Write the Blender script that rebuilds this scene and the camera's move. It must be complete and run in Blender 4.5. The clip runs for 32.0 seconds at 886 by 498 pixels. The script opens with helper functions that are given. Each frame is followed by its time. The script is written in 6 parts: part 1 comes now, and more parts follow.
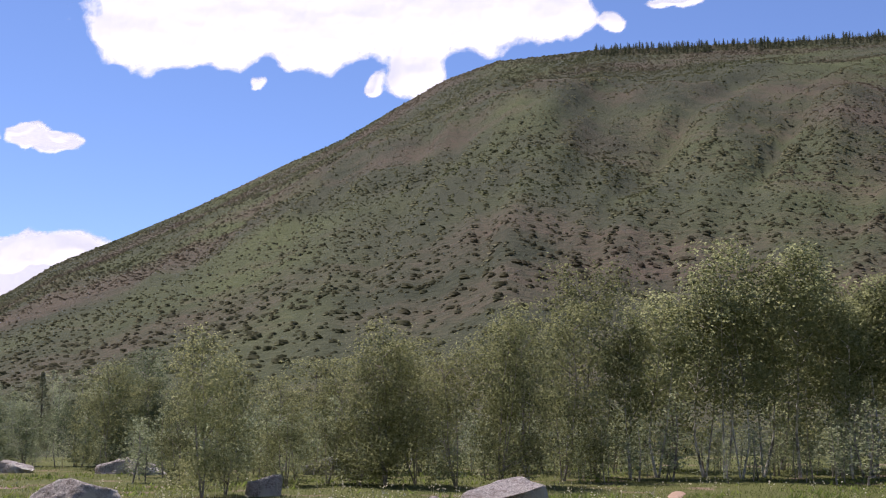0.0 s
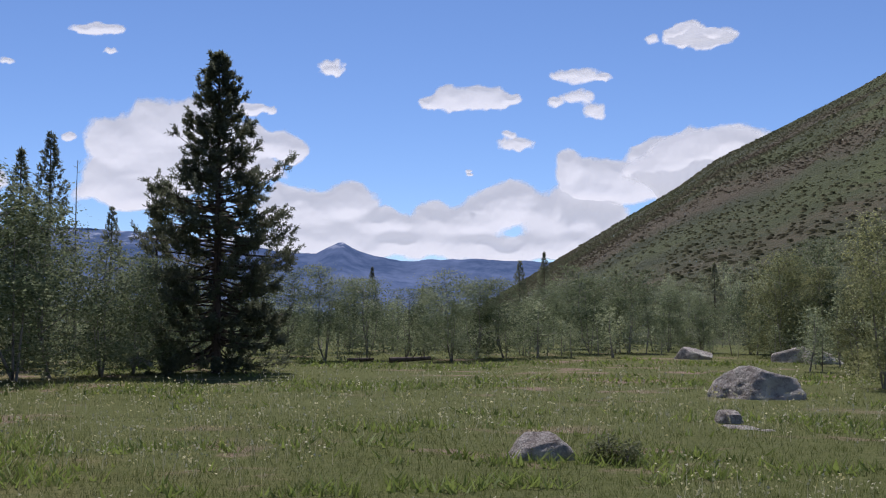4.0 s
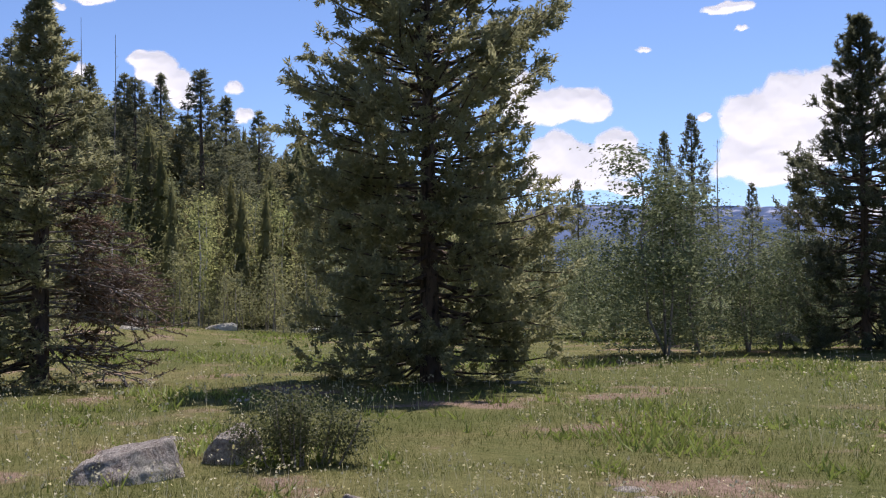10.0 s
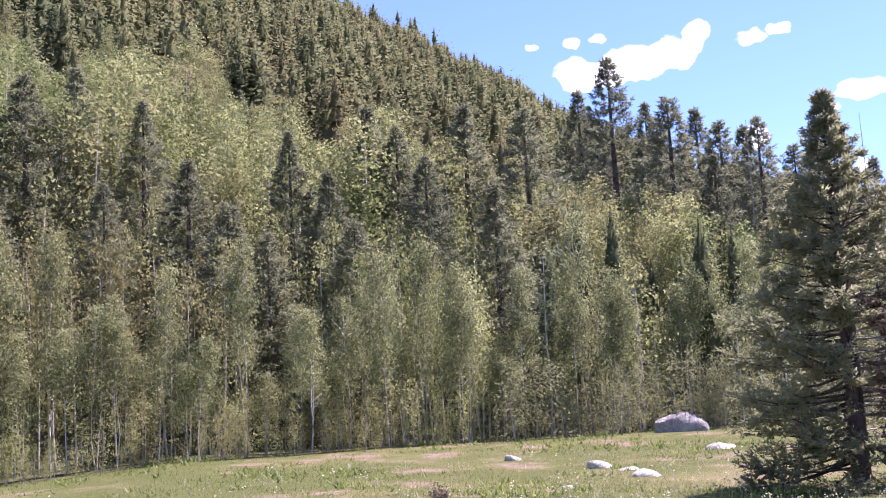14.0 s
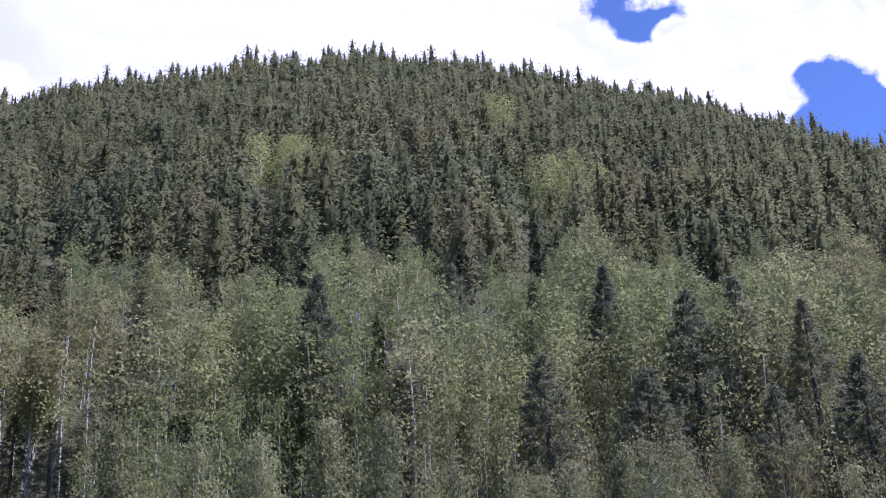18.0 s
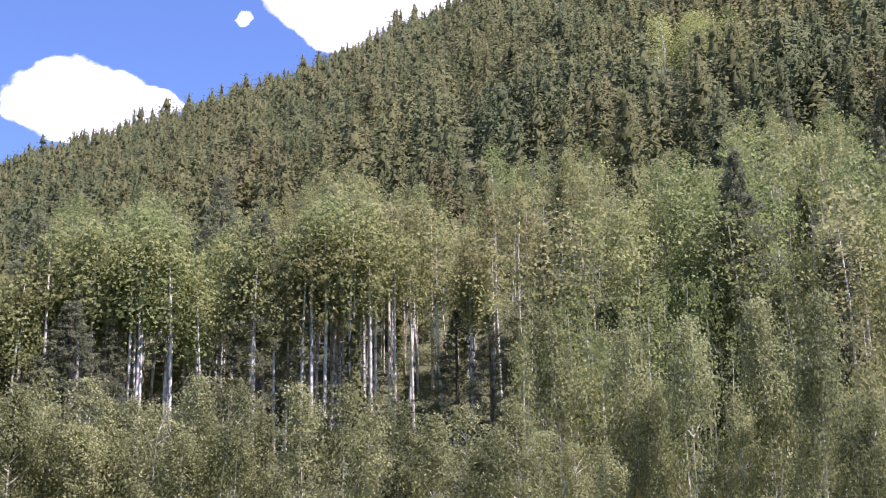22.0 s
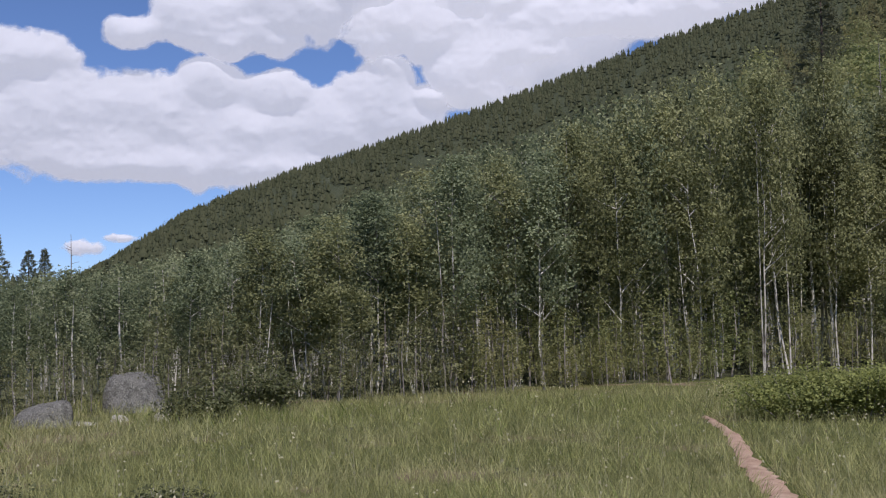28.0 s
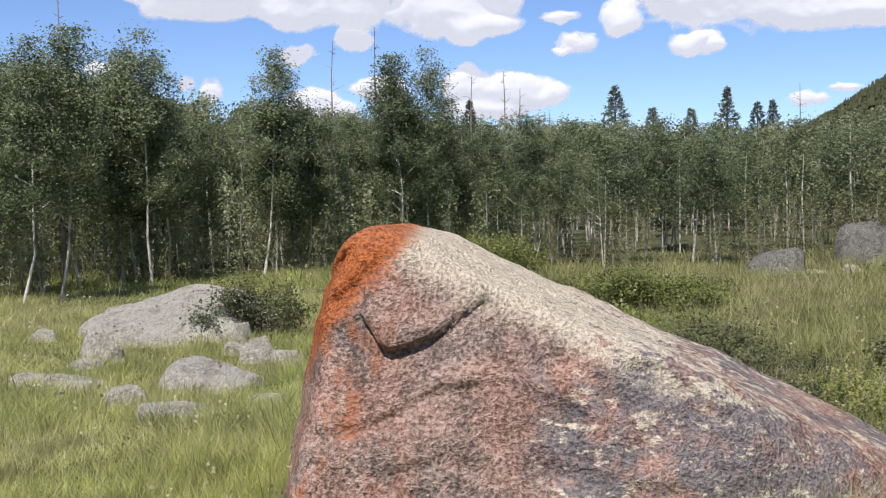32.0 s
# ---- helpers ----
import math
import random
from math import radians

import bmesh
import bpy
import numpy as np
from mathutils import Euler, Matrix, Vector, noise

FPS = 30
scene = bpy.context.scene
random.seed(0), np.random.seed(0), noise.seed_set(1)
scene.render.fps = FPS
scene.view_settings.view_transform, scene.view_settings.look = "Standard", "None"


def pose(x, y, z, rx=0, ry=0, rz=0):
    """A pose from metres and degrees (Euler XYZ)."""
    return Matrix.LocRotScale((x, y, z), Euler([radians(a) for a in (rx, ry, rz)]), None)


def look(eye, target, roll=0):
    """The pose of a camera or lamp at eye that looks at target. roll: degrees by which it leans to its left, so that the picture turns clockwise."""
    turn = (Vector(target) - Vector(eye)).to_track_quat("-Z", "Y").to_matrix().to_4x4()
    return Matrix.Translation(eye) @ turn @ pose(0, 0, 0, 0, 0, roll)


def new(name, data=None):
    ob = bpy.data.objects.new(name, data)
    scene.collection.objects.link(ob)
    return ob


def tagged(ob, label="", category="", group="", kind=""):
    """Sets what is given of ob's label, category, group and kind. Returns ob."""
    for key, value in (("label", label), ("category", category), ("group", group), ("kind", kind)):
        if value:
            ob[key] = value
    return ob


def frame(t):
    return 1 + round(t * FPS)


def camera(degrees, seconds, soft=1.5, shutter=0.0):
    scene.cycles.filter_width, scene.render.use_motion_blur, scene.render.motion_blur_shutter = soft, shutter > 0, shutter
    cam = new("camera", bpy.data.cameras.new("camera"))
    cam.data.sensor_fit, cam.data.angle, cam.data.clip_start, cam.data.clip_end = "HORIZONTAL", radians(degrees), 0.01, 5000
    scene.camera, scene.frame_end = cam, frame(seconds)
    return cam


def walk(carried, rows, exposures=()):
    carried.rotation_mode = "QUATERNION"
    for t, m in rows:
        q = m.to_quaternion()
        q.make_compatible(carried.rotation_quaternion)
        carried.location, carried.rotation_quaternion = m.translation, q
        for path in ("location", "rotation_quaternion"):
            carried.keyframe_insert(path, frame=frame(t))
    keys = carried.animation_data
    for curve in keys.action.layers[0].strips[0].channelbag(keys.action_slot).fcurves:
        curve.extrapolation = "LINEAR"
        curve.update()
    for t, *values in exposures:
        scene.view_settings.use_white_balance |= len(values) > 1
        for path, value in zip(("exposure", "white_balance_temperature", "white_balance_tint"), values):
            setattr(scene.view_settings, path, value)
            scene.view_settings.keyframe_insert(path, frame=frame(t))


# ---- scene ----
# The camera: held at arm's length by somebody who turns on the spot to the left.
# Rows: seconds, bearing (to the left, from +y), pitch and lean in degrees.
ROWS = [
    (0, 0.81, 8.74, -0.12), (0.5, 3.90, 8.24, -0.00), (1, 6.10, 7.00, -0.37), (1.5, 9.43, 5.63, -0.83),
    (2, 15.67, 4.33, 0.05), (2.5, 20.62, 3.61, 0.07), (3, 25.19, 3.27, -0.36), (3.5, 29.06, 3.36, -0.13),
    (4, 33.00, 3.32, 0.09), (4.5, 35.94, 3.11, 0.15), (6.5, 42.49, 1.47, -0.37), (7, 44.54, 1.12, -0.37),
    (7.5, 46.49, 0.85, -0.42), (8, 49.10, 1.02, -0.93), (8.5, 51.21, 0.81, -1.07), (9, 53.68, 1.07, -1.09),
    (9.5, 59.12, 1.80, -0.46), (10, 63.98, 2.24, -0.55), (10.5, 68.82, 2.41, -1.07), (11, 73.57, 2.41, -1.73),
    (11.5, 78.84, 2.74, -2.97), (12, 83.60, 3.28, -3.73), (12.5, 89.93, 4.03, -3.91), (13, 94.69, 5.19, -3.58),
    (13.5, 98.69, 6.42, -3.23), (14, 101.92, 8.39, -3.18), (14.5, 104.76, 9.35, -3.39), (15, 109.66, 10.53, -4.01),
    (15.5, 115.01, 11.75, -3.80), (17.5, 130.08, 19.23, -2.72), (18, 134.22, 20.06, -2.86),
    (18.5, 137.60, 19.78, -2.90), (19, 141.14, 19.15, -2.91), (19.5, 144.69, 18.71, -2.50),
    (20, 147.24, 18.33, -2.24), (20.5, 149.68, 17.28, -2.03), (21, 152.63, 15.70, -1.51),
    (21.5, 154.71, 15.24, -1.17), (22, 155.74, 15.12, -1.23), (22.5, 157.55, 15.08, -1.49),
    (23, 161.48, 14.38, -1.77), (23.5, 166.50, 12.96, -1.27), (24, 172.69, 12.26, 0.05), (24.5, 178.98, 11.03, 0.60),
    (25, 183.19, 10.47, 0.83), (25.5, 186.64, 9.70, 0.08), (27.5, 203.72, 4.83, -1.66), (28, 206.99, 3.82, -1.31),
    (28.5, 213.33, 2.88, -1.25), (29, 221.38, 2.26, -0.93), (29.5, 224.56, 1.90, -1.11), (30, 227.45, 0.88, -1.38),
    (30.5, 229.81, 0.13, -1.88), (31, 233.64, -0.42, -1.91), (31.5, 237.82, -1.50, -1.65), (32, 241.94, -2.80, -1.10),
]
EYE_Z, ARM = 1.6, 0.2


def bearing(az, r, z=0.0):
    """The place r metres away in the direction az (degrees to the left of +y)."""
    a = radians(az)
    return Vector((-math.sin(a) * r, math.cos(a) * r, z))


def held(az, pitch, lean):
    lift = 0.05 * min(1.0, max(0.0, (242.0 - az) / 12)) if az > 200 else 0.05 * min(1.0, max(0.0, (az - 180) / 20))
    eye = bearing(az, ARM, EYE_Z + lift)
    return look(eye, eye + bearing(az, math.cos(radians(pitch)), math.sin(radians(pitch))), lean)


EXPOSURES = [(0.0, 0.53, 6380, 27), (1.0, 0.33, 6230, 22), (2.0, 0.18, 6130, 22), (4.0, 0.03, 6080, 20), (7.0, 0.09, 6130, 19), (8.0, 0.3, 6300, 18), (9.0, 0.4, 6480, 20), (10.0, 0.48, 6530, 22), (11.0, 0.93, 6380, 28), (12.0, 1.32, 6200, 31), (13.0, 1.48, 6030, 35), (14.0, 1.63, 5980, 43), (15.0, 1.66, 5770, 45), (17.5, 0.83, 5220, 42), (19.0, 0.68, 5470, 39), (20.0, 0.97, 5730, 34), (21.0, 1.26, 5980, 33), (23.0, 1.38, 5980, 35), (24.0, 1.13, 5930, 36), (25.0, 0.53, 5880, 30), (28.0, 0.0, 6030, 22), (31.0, 0.28, 6180, 18), (32.0, 0.43, 6330, 17)]
cam = camera(42.0, 32.0, soft=1.1)
walk(cam, [(t, held(az, pitch, lean)) for t, az, pitch, lean in ROWS], EXPOSURES)

# ---- light ----
SUN_AZ, SUN_EL = 40.0, 60.0
world = bpy.data.worlds.new("sky")
scene.world = world
world.use_nodes = True
wn = world.node_tree.nodes
sky = wn.new("ShaderNodeTexSky")
sky.sky_type = "NISHITA"
sky.sun_disc = False
sky.sun_elevation, sky.sun_rotation = radians(SUN_EL), radians(-SUN_AZ)
sky.altitude, sky.air_density, sky.dust_density, sky.ozone_density = 2800, 1.0, 0.1, 6.0
wn["Background"].inputs["Strength"].default_value = 0.108
world.node_tree.links.new(sky.outputs["Color"], wn["Background"].inputs["Color"])

sun_data = bpy.data.lights.new("sun", "SUN")
sun_data.energy, sun_data.angle, sun_data.color = 4.2, radians(0.5), (1.0, 0.95, 0.87)
sun = new("sun", sun_data)
sun.matrix_world = look(bearing(SUN_AZ, 100 * math.cos(radians(SUN_EL)), 100 * math.sin(radians(SUN_EL))), (0, 0, 0))


# ---- materials ----
class Nodes:
    """Short forms to wire a material's nodes."""

    def __init__(self, name):
        self.mat = bpy.data.materials.new(name)
        self.mat.use_nodes = True
        self.t = self.mat.node_tree
        self.t.nodes.clear()
        self.out = self.t.nodes.new("ShaderNodeOutputMaterial")

    def put(self, socket, value):
        if hasattr(value, "is_output"):
            self.t.links.new(value, socket)
        elif isinstance(value, tuple) and len(value) == 3 and socket.type == "RGBA":
            socket.default_value = (*value, 1)
        else:
            socket.default_value = value

    def node(self, kind, out=0, props="", **inputs):
        n = self.t.nodes.new("ShaderNode" + kind)
        if props:
            n.operation = props
        for k, v in inputs.items():
            key = k.replace("_", " ")
            self.put(n.inputs[int(k[1:])] if k[0] == "i" and k[1:].isdigit() else n.inputs[key], v)
        return n.outputs[out]

    def coords(self, kind="Object"):
        return self.node("TexCoord", {"Generated": 0, "UV": 2, "Object": 3}[kind])

    def position(self):
        return self.node("NewGeometry", 0)

    def noise(self, vec, scale, detail=4.0, rough=0.55, distort=0.0):
        return self.node("TexNoise", 0, Vector=vec, Scale=scale, Detail=detail, Roughness=rough, Distortion=distort)

    def ramp(self, fac, stops):
        n = self.t.nodes.new("ShaderNodeValToRGB")
        while len(n.color_ramp.elements) < len(stops):
            n.color_ramp.elements.new(0.5)
        for e, (p, c) in zip(n.color_ramp.elements, stops):
            e.position, e.color = p, (*(c if isinstance(c, tuple) else (c, c, c)), 1)
        self.put(n.inputs[0], fac)
        return n.outputs[0]

    def mix(self, fac, a, b, how="MIX"):
        n = self.t.nodes.new("ShaderNodeMix")
        n.data_type, n.blend_type = "RGBA", how
        self.put(n.inputs[0], fac), self.put(n.inputs[6], a), self.put(n.inputs[7], b)
        return n.outputs[2]

    def math(self, op, a, b=0.0, clamp=False):
        n = self.t.nodes.new("ShaderNodeMath")
        n.operation, n.use_clamp = op, clamp
        self.put(n.inputs[0], a), self.put(n.inputs[1], b)
        return n.outputs[0]

    def span(self, v, a, b, c=0.0, d=1.0):
        n = self.t.nodes.new("ShaderNodeMapRange")
        for i, x in enumerate((v, a, b, c, d)):
            self.put(n.inputs[i], x)
        return n.outputs[0]

    def bump(self, height, strength, distance):
        return self.node("Bump", 0, Height=height, Strength=strength, Distance=distance)

    def surface(self, colour, rough=0.8, normal=None, spec=0.3):
        kw = {"Base_Color": colour, "Roughness": rough, "Specular_IOR_Level": spec}
        if normal is not None:
            kw["Normal"] = normal
        return self.node("BsdfPrincipled", 0, **kw)

    def done(self, shader):
        self.t.links.new(shader, self.out.inputs[0])
        return self.mat


def leafy(name, dark, mid, light, through_light=0.3, rough=0.6, ailing=None, drift=None, speckle=0.2, gloss=0.2, leaflet=0.07, drift_scale=0.011):
    """Leaves or needles: every leaf and every plant has its own shade, and some light goes through."""
    m = Nodes(name)
    island = m.node("NewGeometry", 8)
    patch = m.noise(m.position(), 0.35, 2.0)
    own = m.t.nodes.new("ShaderNodeAttribute")
    own.attribute_name = "tone"
    tone = own.outputs["Fac"]
    plants = m.math("ADD", m.math("MULTIPLY", tone, 0.5), m.math("MULTIPLY", m.node("ObjectInfo", 5), 0.25))
    cell = m.node("TexVoronoi", 1, Vector=m.position(), Scale=1.0 / leaflet)
    each = m.math("ADD", m.math("MULTIPLY", m.node("SeparateColor", 0, Color=cell), 0.75), m.math("MULTIPLY", island, 0.25))
    v = m.math("ADD", m.math("ADD", m.math("MULTIPLY", each, speckle), m.math("MULTIPLY", patch, 0.3)), plants)
    col = m.ramp(v, [(0.2, dark), (0.3 + speckle / 2, mid), (0.6 + speckle * 0.6, light)])
    if ailing:
        col = m.mix(m.span(tone, 0.93, 0.95, 0.0, 0.4), col, ailing)
    if drift:
        place = m.noise(m.position(), drift_scale, 4.0, 0.6)
        col = m.mix(m.span(place, 0.5, 0.62, 0.0, 0.75), m.mix(m.span(place, 0.46, 0.36, 0.0, 0.7), col, drift[0]), drift[1])
    a = m.surface(col, rough, spec=gloss)
    b = m.node("BsdfTranslucent", 0, Color=col)
    return m.done(m.node("MixShader", 0, i0=through_light, i1=a, i2=b))


def bark(name, base, mark, scale, stretch, rough=0.85):
    m = Nodes(name)
    vec = m.node("Mapping", 0, Vector=m.position(), Scale=stretch)
    n = m.noise(vec, scale, 5.0, 0.65)
    col = m.ramp(n, [(0.36, mark), (0.5, base), (0.8, tuple(min(1, c * 1.2) for c in base))])
    return m.done(m.surface(col, rough, m.bump(n, 0.5, 0.02)))


LEAFY = {"rough": 0.6, "speckle": 0.62, "gloss": 0.06}
aspen_leaf = leafy("aspen_leaf", (0.07, 0.092, 0.048), (0.195, 0.235, 0.125), (0.42, 0.455, 0.265), 0.42, **LEAFY)
# aspen_leaf darkened for the low wood: its weaker light is put into the colour.
shaded_wood_leaf = leafy("shaded_wood_leaf", (0.06, 0.078, 0.038), (0.16, 0.19, 0.095), (0.34, 0.365, 0.2), 0.42, **LEAFY)
young_leaf = leafy("young_leaf", (0.055, 0.062, 0.03), (0.265, 0.28, 0.125), (0.52, 0.52, 0.265), 0.46, **LEAFY)
aspen_leaf_far = leafy("aspen_leaf_far", (0.15, 0.168, 0.07), (0.268, 0.292, 0.118), (0.41, 0.42, 0.185), 0.58, ailing=(0.26, 0.2, 0.13), drift=((0.27, 0.24, 0.11), (0.22, 0.28, 0.1)), drift_scale=0.07, **LEAFY)
spruce_needle = leafy("spruce_needle", (0.13, 0.143, 0.095), (0.22, 0.233, 0.14), (0.33, 0.335, 0.205), 0.55, gloss=0.04)
pine_needle = leafy("pine_needle", (0.19, 0.2, 0.12), (0.305, 0.31, 0.175), (0.43, 0.425, 0.25), 0.6, gloss=0.04)
far_needle = leafy("far_needle", (0.105, 0.115, 0.054), (0.168, 0.176, 0.08), (0.24, 0.242, 0.115), 0.55, 0.9, ailing=(0.2, 0.15, 0.09), drift=((0.178, 0.163, 0.082), (0.14, 0.17, 0.088)), gloss=0.0, speckle=0.2, leaflet=0.35, drift_scale=0.05)
ridge_needle = leafy("ridge_needle", (0.052, 0.062, 0.034), (0.08, 0.092, 0.048), (0.112, 0.12, 0.064), 0.4, leaflet=1.0, gloss=0.04)
patch_leaf = leafy("patch_leaf", (0.12, 0.15, 0.05), (0.27, 0.3, 0.1), (0.46, 0.47, 0.18), 0.45, **LEAFY)
pale_leaf = leafy("pale_leaf", (0.085, 0.096, 0.048), (0.28, 0.305, 0.14), (0.52, 0.53, 0.28), 0.6, **LEAFY)
juniper_leaf = leafy("juniper_leaf", (0.1, 0.125, 0.04), (0.27, 0.3, 0.09), (0.48, 0.48, 0.17), 0.4, speckle=0.5)
shrub_leaf = leafy("shrub_leaf", (0.07, 0.084, 0.038), (0.16, 0.176, 0.078), (0.3, 0.305, 0.15), 0.48, speckle=0.4)
brush_leaf = leafy("brush_leaf", (0.085, 0.097, 0.056), (0.13, 0.142, 0.08), (0.185, 0.188, 0.11), 0.68, 0.8, drift=((0.105, 0.125, 0.055), (0.135, 0.108, 0.082)), leaflet=0.5, gloss=0.04)
dead_needle = leafy("dead_needle", (0.09, 0.06, 0.042), (0.2, 0.14, 0.1), (0.33, 0.25, 0.18), 0.2)
aspen_bark = bark("aspen_bark", (0.6, 0.57, 0.5), (0.16, 0.14, 0.115), 3.0, (1.0, 1.0, 0.9))
dark_bark = bark("dark_bark", (0.12, 0.09, 0.07), (0.03, 0.022, 0.018), 9.0, (1.0, 1.0, 0.3))
grey_bark = bark("grey_bark", (0.30, 0.27, 0.24), (0.1, 0.085, 0.07), 6.0, (1.0, 1.0, 0.4))


def dry_side(m, p):
    """How parched the meadow is: it dries out towards the pines."""
    x, y = m.node("SeparateXYZ", 0, Vector=p), m.node("SeparateXYZ", 1, Vector=p)
    side = m.math("MULTIPLY", m.span(m.math("ADD", x, y), -2.0, -13.0), m.span(x, -3.0, -8.0))
    return m.span(side, 0.0, 1.0, -0.16, -0.07)


def grass_material(name, green, straw, dry):
    """Blades whose colour drifts from green to straw in patches of the meadow."""
    m = Nodes(name)
    p = m.position()
    island = m.node("NewGeometry", 8)
    big, mid = m.noise(p, 0.09, 3.0), m.noise(p, 0.55, 4.0, 0.6)
    parched = dry_side(m, p)
    patch = m.span(m.math("ADD", m.math("ADD", big, parched), m.math("MULTIPLY", mid, 0.7)), 0.74 - dry, 0.98 - dry)
    col = m.mix(m.math("ADD", m.math("MULTIPLY", patch, 0.75), m.math("MULTIPLY", island, 0.3), True), green, straw)
    col = m.mix(m.span(m.math("FRACT", m.math("MULTIPLY", island, 7.3)), 0.0, 1.0, 0.0, 0.55), col, m.mix(0.35, green, (0.04, 0.05, 0.015)))
    tuft = m.span(m.noise(p, 2.6, 3.0, 0.6), 0.35, 0.65, 0.55, 1.35)
    col = m.mix(1.0, col, m.node("CombineColor", 0, Red=tuft, Green=tuft, Blue=tuft), "MULTIPLY")
    a = m.surface(col, 0.6, spec=0.2)
    return m.done(m.node("MixShader", 0, i0=0.5, i1=a, i2=m.node("BsdfTranslucent", 0, Color=col)))


grass_blade = grass_material("grass_blade", (0.1, 0.13, 0.03), (0.245, 0.222, 0.1), 0.0)
tall_blade = grass_material("tall_blade", (0.4, 0.415, 0.15), (0.6, 0.56, 0.29), 0.14)
# tall_blade made brighter: the stronger sun on this side is put into the colour.
sunlit_blade = grass_material("sunlit_blade", (0.5, 0.53, 0.18), (0.66, 0.63, 0.32), 0.1)
herb_leaf = leafy("herb_leaf", (0.12, 0.165, 0.034), (0.225, 0.285, 0.068), (0.35, 0.4, 0.14), 0.45)
bright_herb = leafy("bright_herb", (0.24, 0.3, 0.07), (0.38, 0.44, 0.12), (0.52, 0.56, 0.2), 0.5)
seed_head = leafy("seed_head", (0.34, 0.32, 0.18), (0.52, 0.49, 0.32), (0.7, 0.67, 0.5), 0.3)

flower_petal = leafy("flower_petal", (0.55, 0.5, 0.2), (0.72, 0.68, 0.42), (0.85, 0.84, 0.7), 0.3)


def meadow_material():
    m = Nodes("meadow_ground")
    p = m.position()
    big, mid, fine = m.noise(p, 0.09, 3.0), m.noise(p, 0.55, 4.0, 0.6), m.noise(p, 9.0, 6.0, 0.75)
    green = m.ramp(fine, [(0.3, (0.065, 0.078, 0.022)), (0.55, (0.115, 0.126, 0.04)), (0.8, (0.19, 0.185, 0.08))])
    straw = m.ramp(fine, [(0.3, (0.115, 0.103, 0.037)), (0.6, (0.22, 0.2, 0.085)), (0.85, (0.33, 0.29, 0.15))])
    parched = dry_side(m, p)
    col = m.mix(m.span(m.math("ADD", m.math("ADD", big, parched), m.math("MULTIPLY", mid, 0.7)), 0.74, 0.98), green, straw)
    soil = m.ramp(fine, [(0.3, (0.16, 0.11, 0.08)), (0.8, (0.36, 0.27, 0.2))])
    bare = m.math("MULTIPLY", m.span(mid, 0.56, 0.64), m.span(big, 0.42, 0.55))
    return m.done(m.surface(m.mix(bare, col, soil), 0.95, m.bump(fine, 0.8, 0.08), 0.1))


def hill_material(name, low, mid, high, soil, soil_from, scale=0.02):
    m = Nodes(name)
    p = m.position()
    big, med, fine = m.noise(p, scale * 0.5, 4.0), m.noise(p, scale * 4, 5.0, 0.65), m.noise(p, scale * 28, 5.0, 0.7)
    col = m.ramp(m.math("ADD", m.math("MULTIPLY", med, 0.45), m.math("MULTIPLY", fine, 0.55)), [(0.33, low), (0.5, mid), (0.68, high)])
    red = m.math("MULTIPLY", m.span(big, soil_from, soil_from + 0.12), m.span(fine, 0.4, 0.62))
    return m.done(m.surface(m.mix(red, col, soil), 0.95, m.bump(fine, 0.9, 1.2), 0.05))


def slope_material():
    """Low scrub, yellow-green grass in the gullies and red soil on the spurs."""
    m = Nodes("brush_hillside")
    p = m.position()
    big, med, fine = m.noise(p, 0.011, 4.0, 0.6), m.noise(p, 0.06, 5.0, 0.65), m.noise(p, 0.7, 4.0, 0.7)
    col = m.ramp(m.math("ADD", m.math("MULTIPLY", med, 0.5), m.math("MULTIPLY", fine, 0.5)), [(0.36, (0.042, 0.049, 0.03)), (0.5, (0.06, 0.067, 0.04)), (0.64, (0.084, 0.088, 0.052))])
    streak = m.noise(m.node("Mapping", 0, Vector=p, Rotation=(0.0, 0.0, 0.5), Scale=(1.0, 0.25, 0.25)), 0.016, 4.0, 0.6)
    col = m.mix(m.span(streak, 0.5, 0.66, 0.0, 0.8), col, m.ramp(fine, [(0.35, (0.072, 0.09, 0.036)), (0.65, (0.11, 0.126, 0.052))]))
    red = m.math("MULTIPLY", m.span(m.math("ADD", big, m.math("MULTIPLY", med, 0.35)), 0.66, 0.8), m.span(fine, 0.4, 0.56, 0.3, 0.9))
    col = m.mix(red, col, (0.108, 0.085, 0.06))
    return m.done(m.surface(col, 0.95, m.bump(fine, 0.9, 0.8), 0.05))


def rock_material(name, dark, base, light, lichen, lichen_from, stain=0.7):
    m = Nodes(name)
    p = m.coords("Object")
    grain, med, big = m.noise(p, 34, 5.0, 0.75), m.noise(p, 5.0, 6.0, 0.65), m.noise(p, 1.1, 3.0)
    col = m.ramp(m.math("ADD", m.math("MULTIPLY", grain, 0.5), m.math("MULTIPLY", med, 0.5)), [(0.42, dark), (0.5, base), (0.57, light)])
    col = m.mix(m.span(med, 0.54, 0.6, 0.0, stain), col, (0.095, 0.09, 0.078))
    col = m.mix(m.span(m.math("ADD", big, m.math("MULTIPLY", med, 0.3)), lichen_from, lichen_from + 0.1), col, lichen)
    h = m.math("ADD", grain, m.math("MULTIPLY", med, 2.0))
    return m.done(m.surface(col, 0.92, m.bump(h, 1.0, 0.09), 0.2))


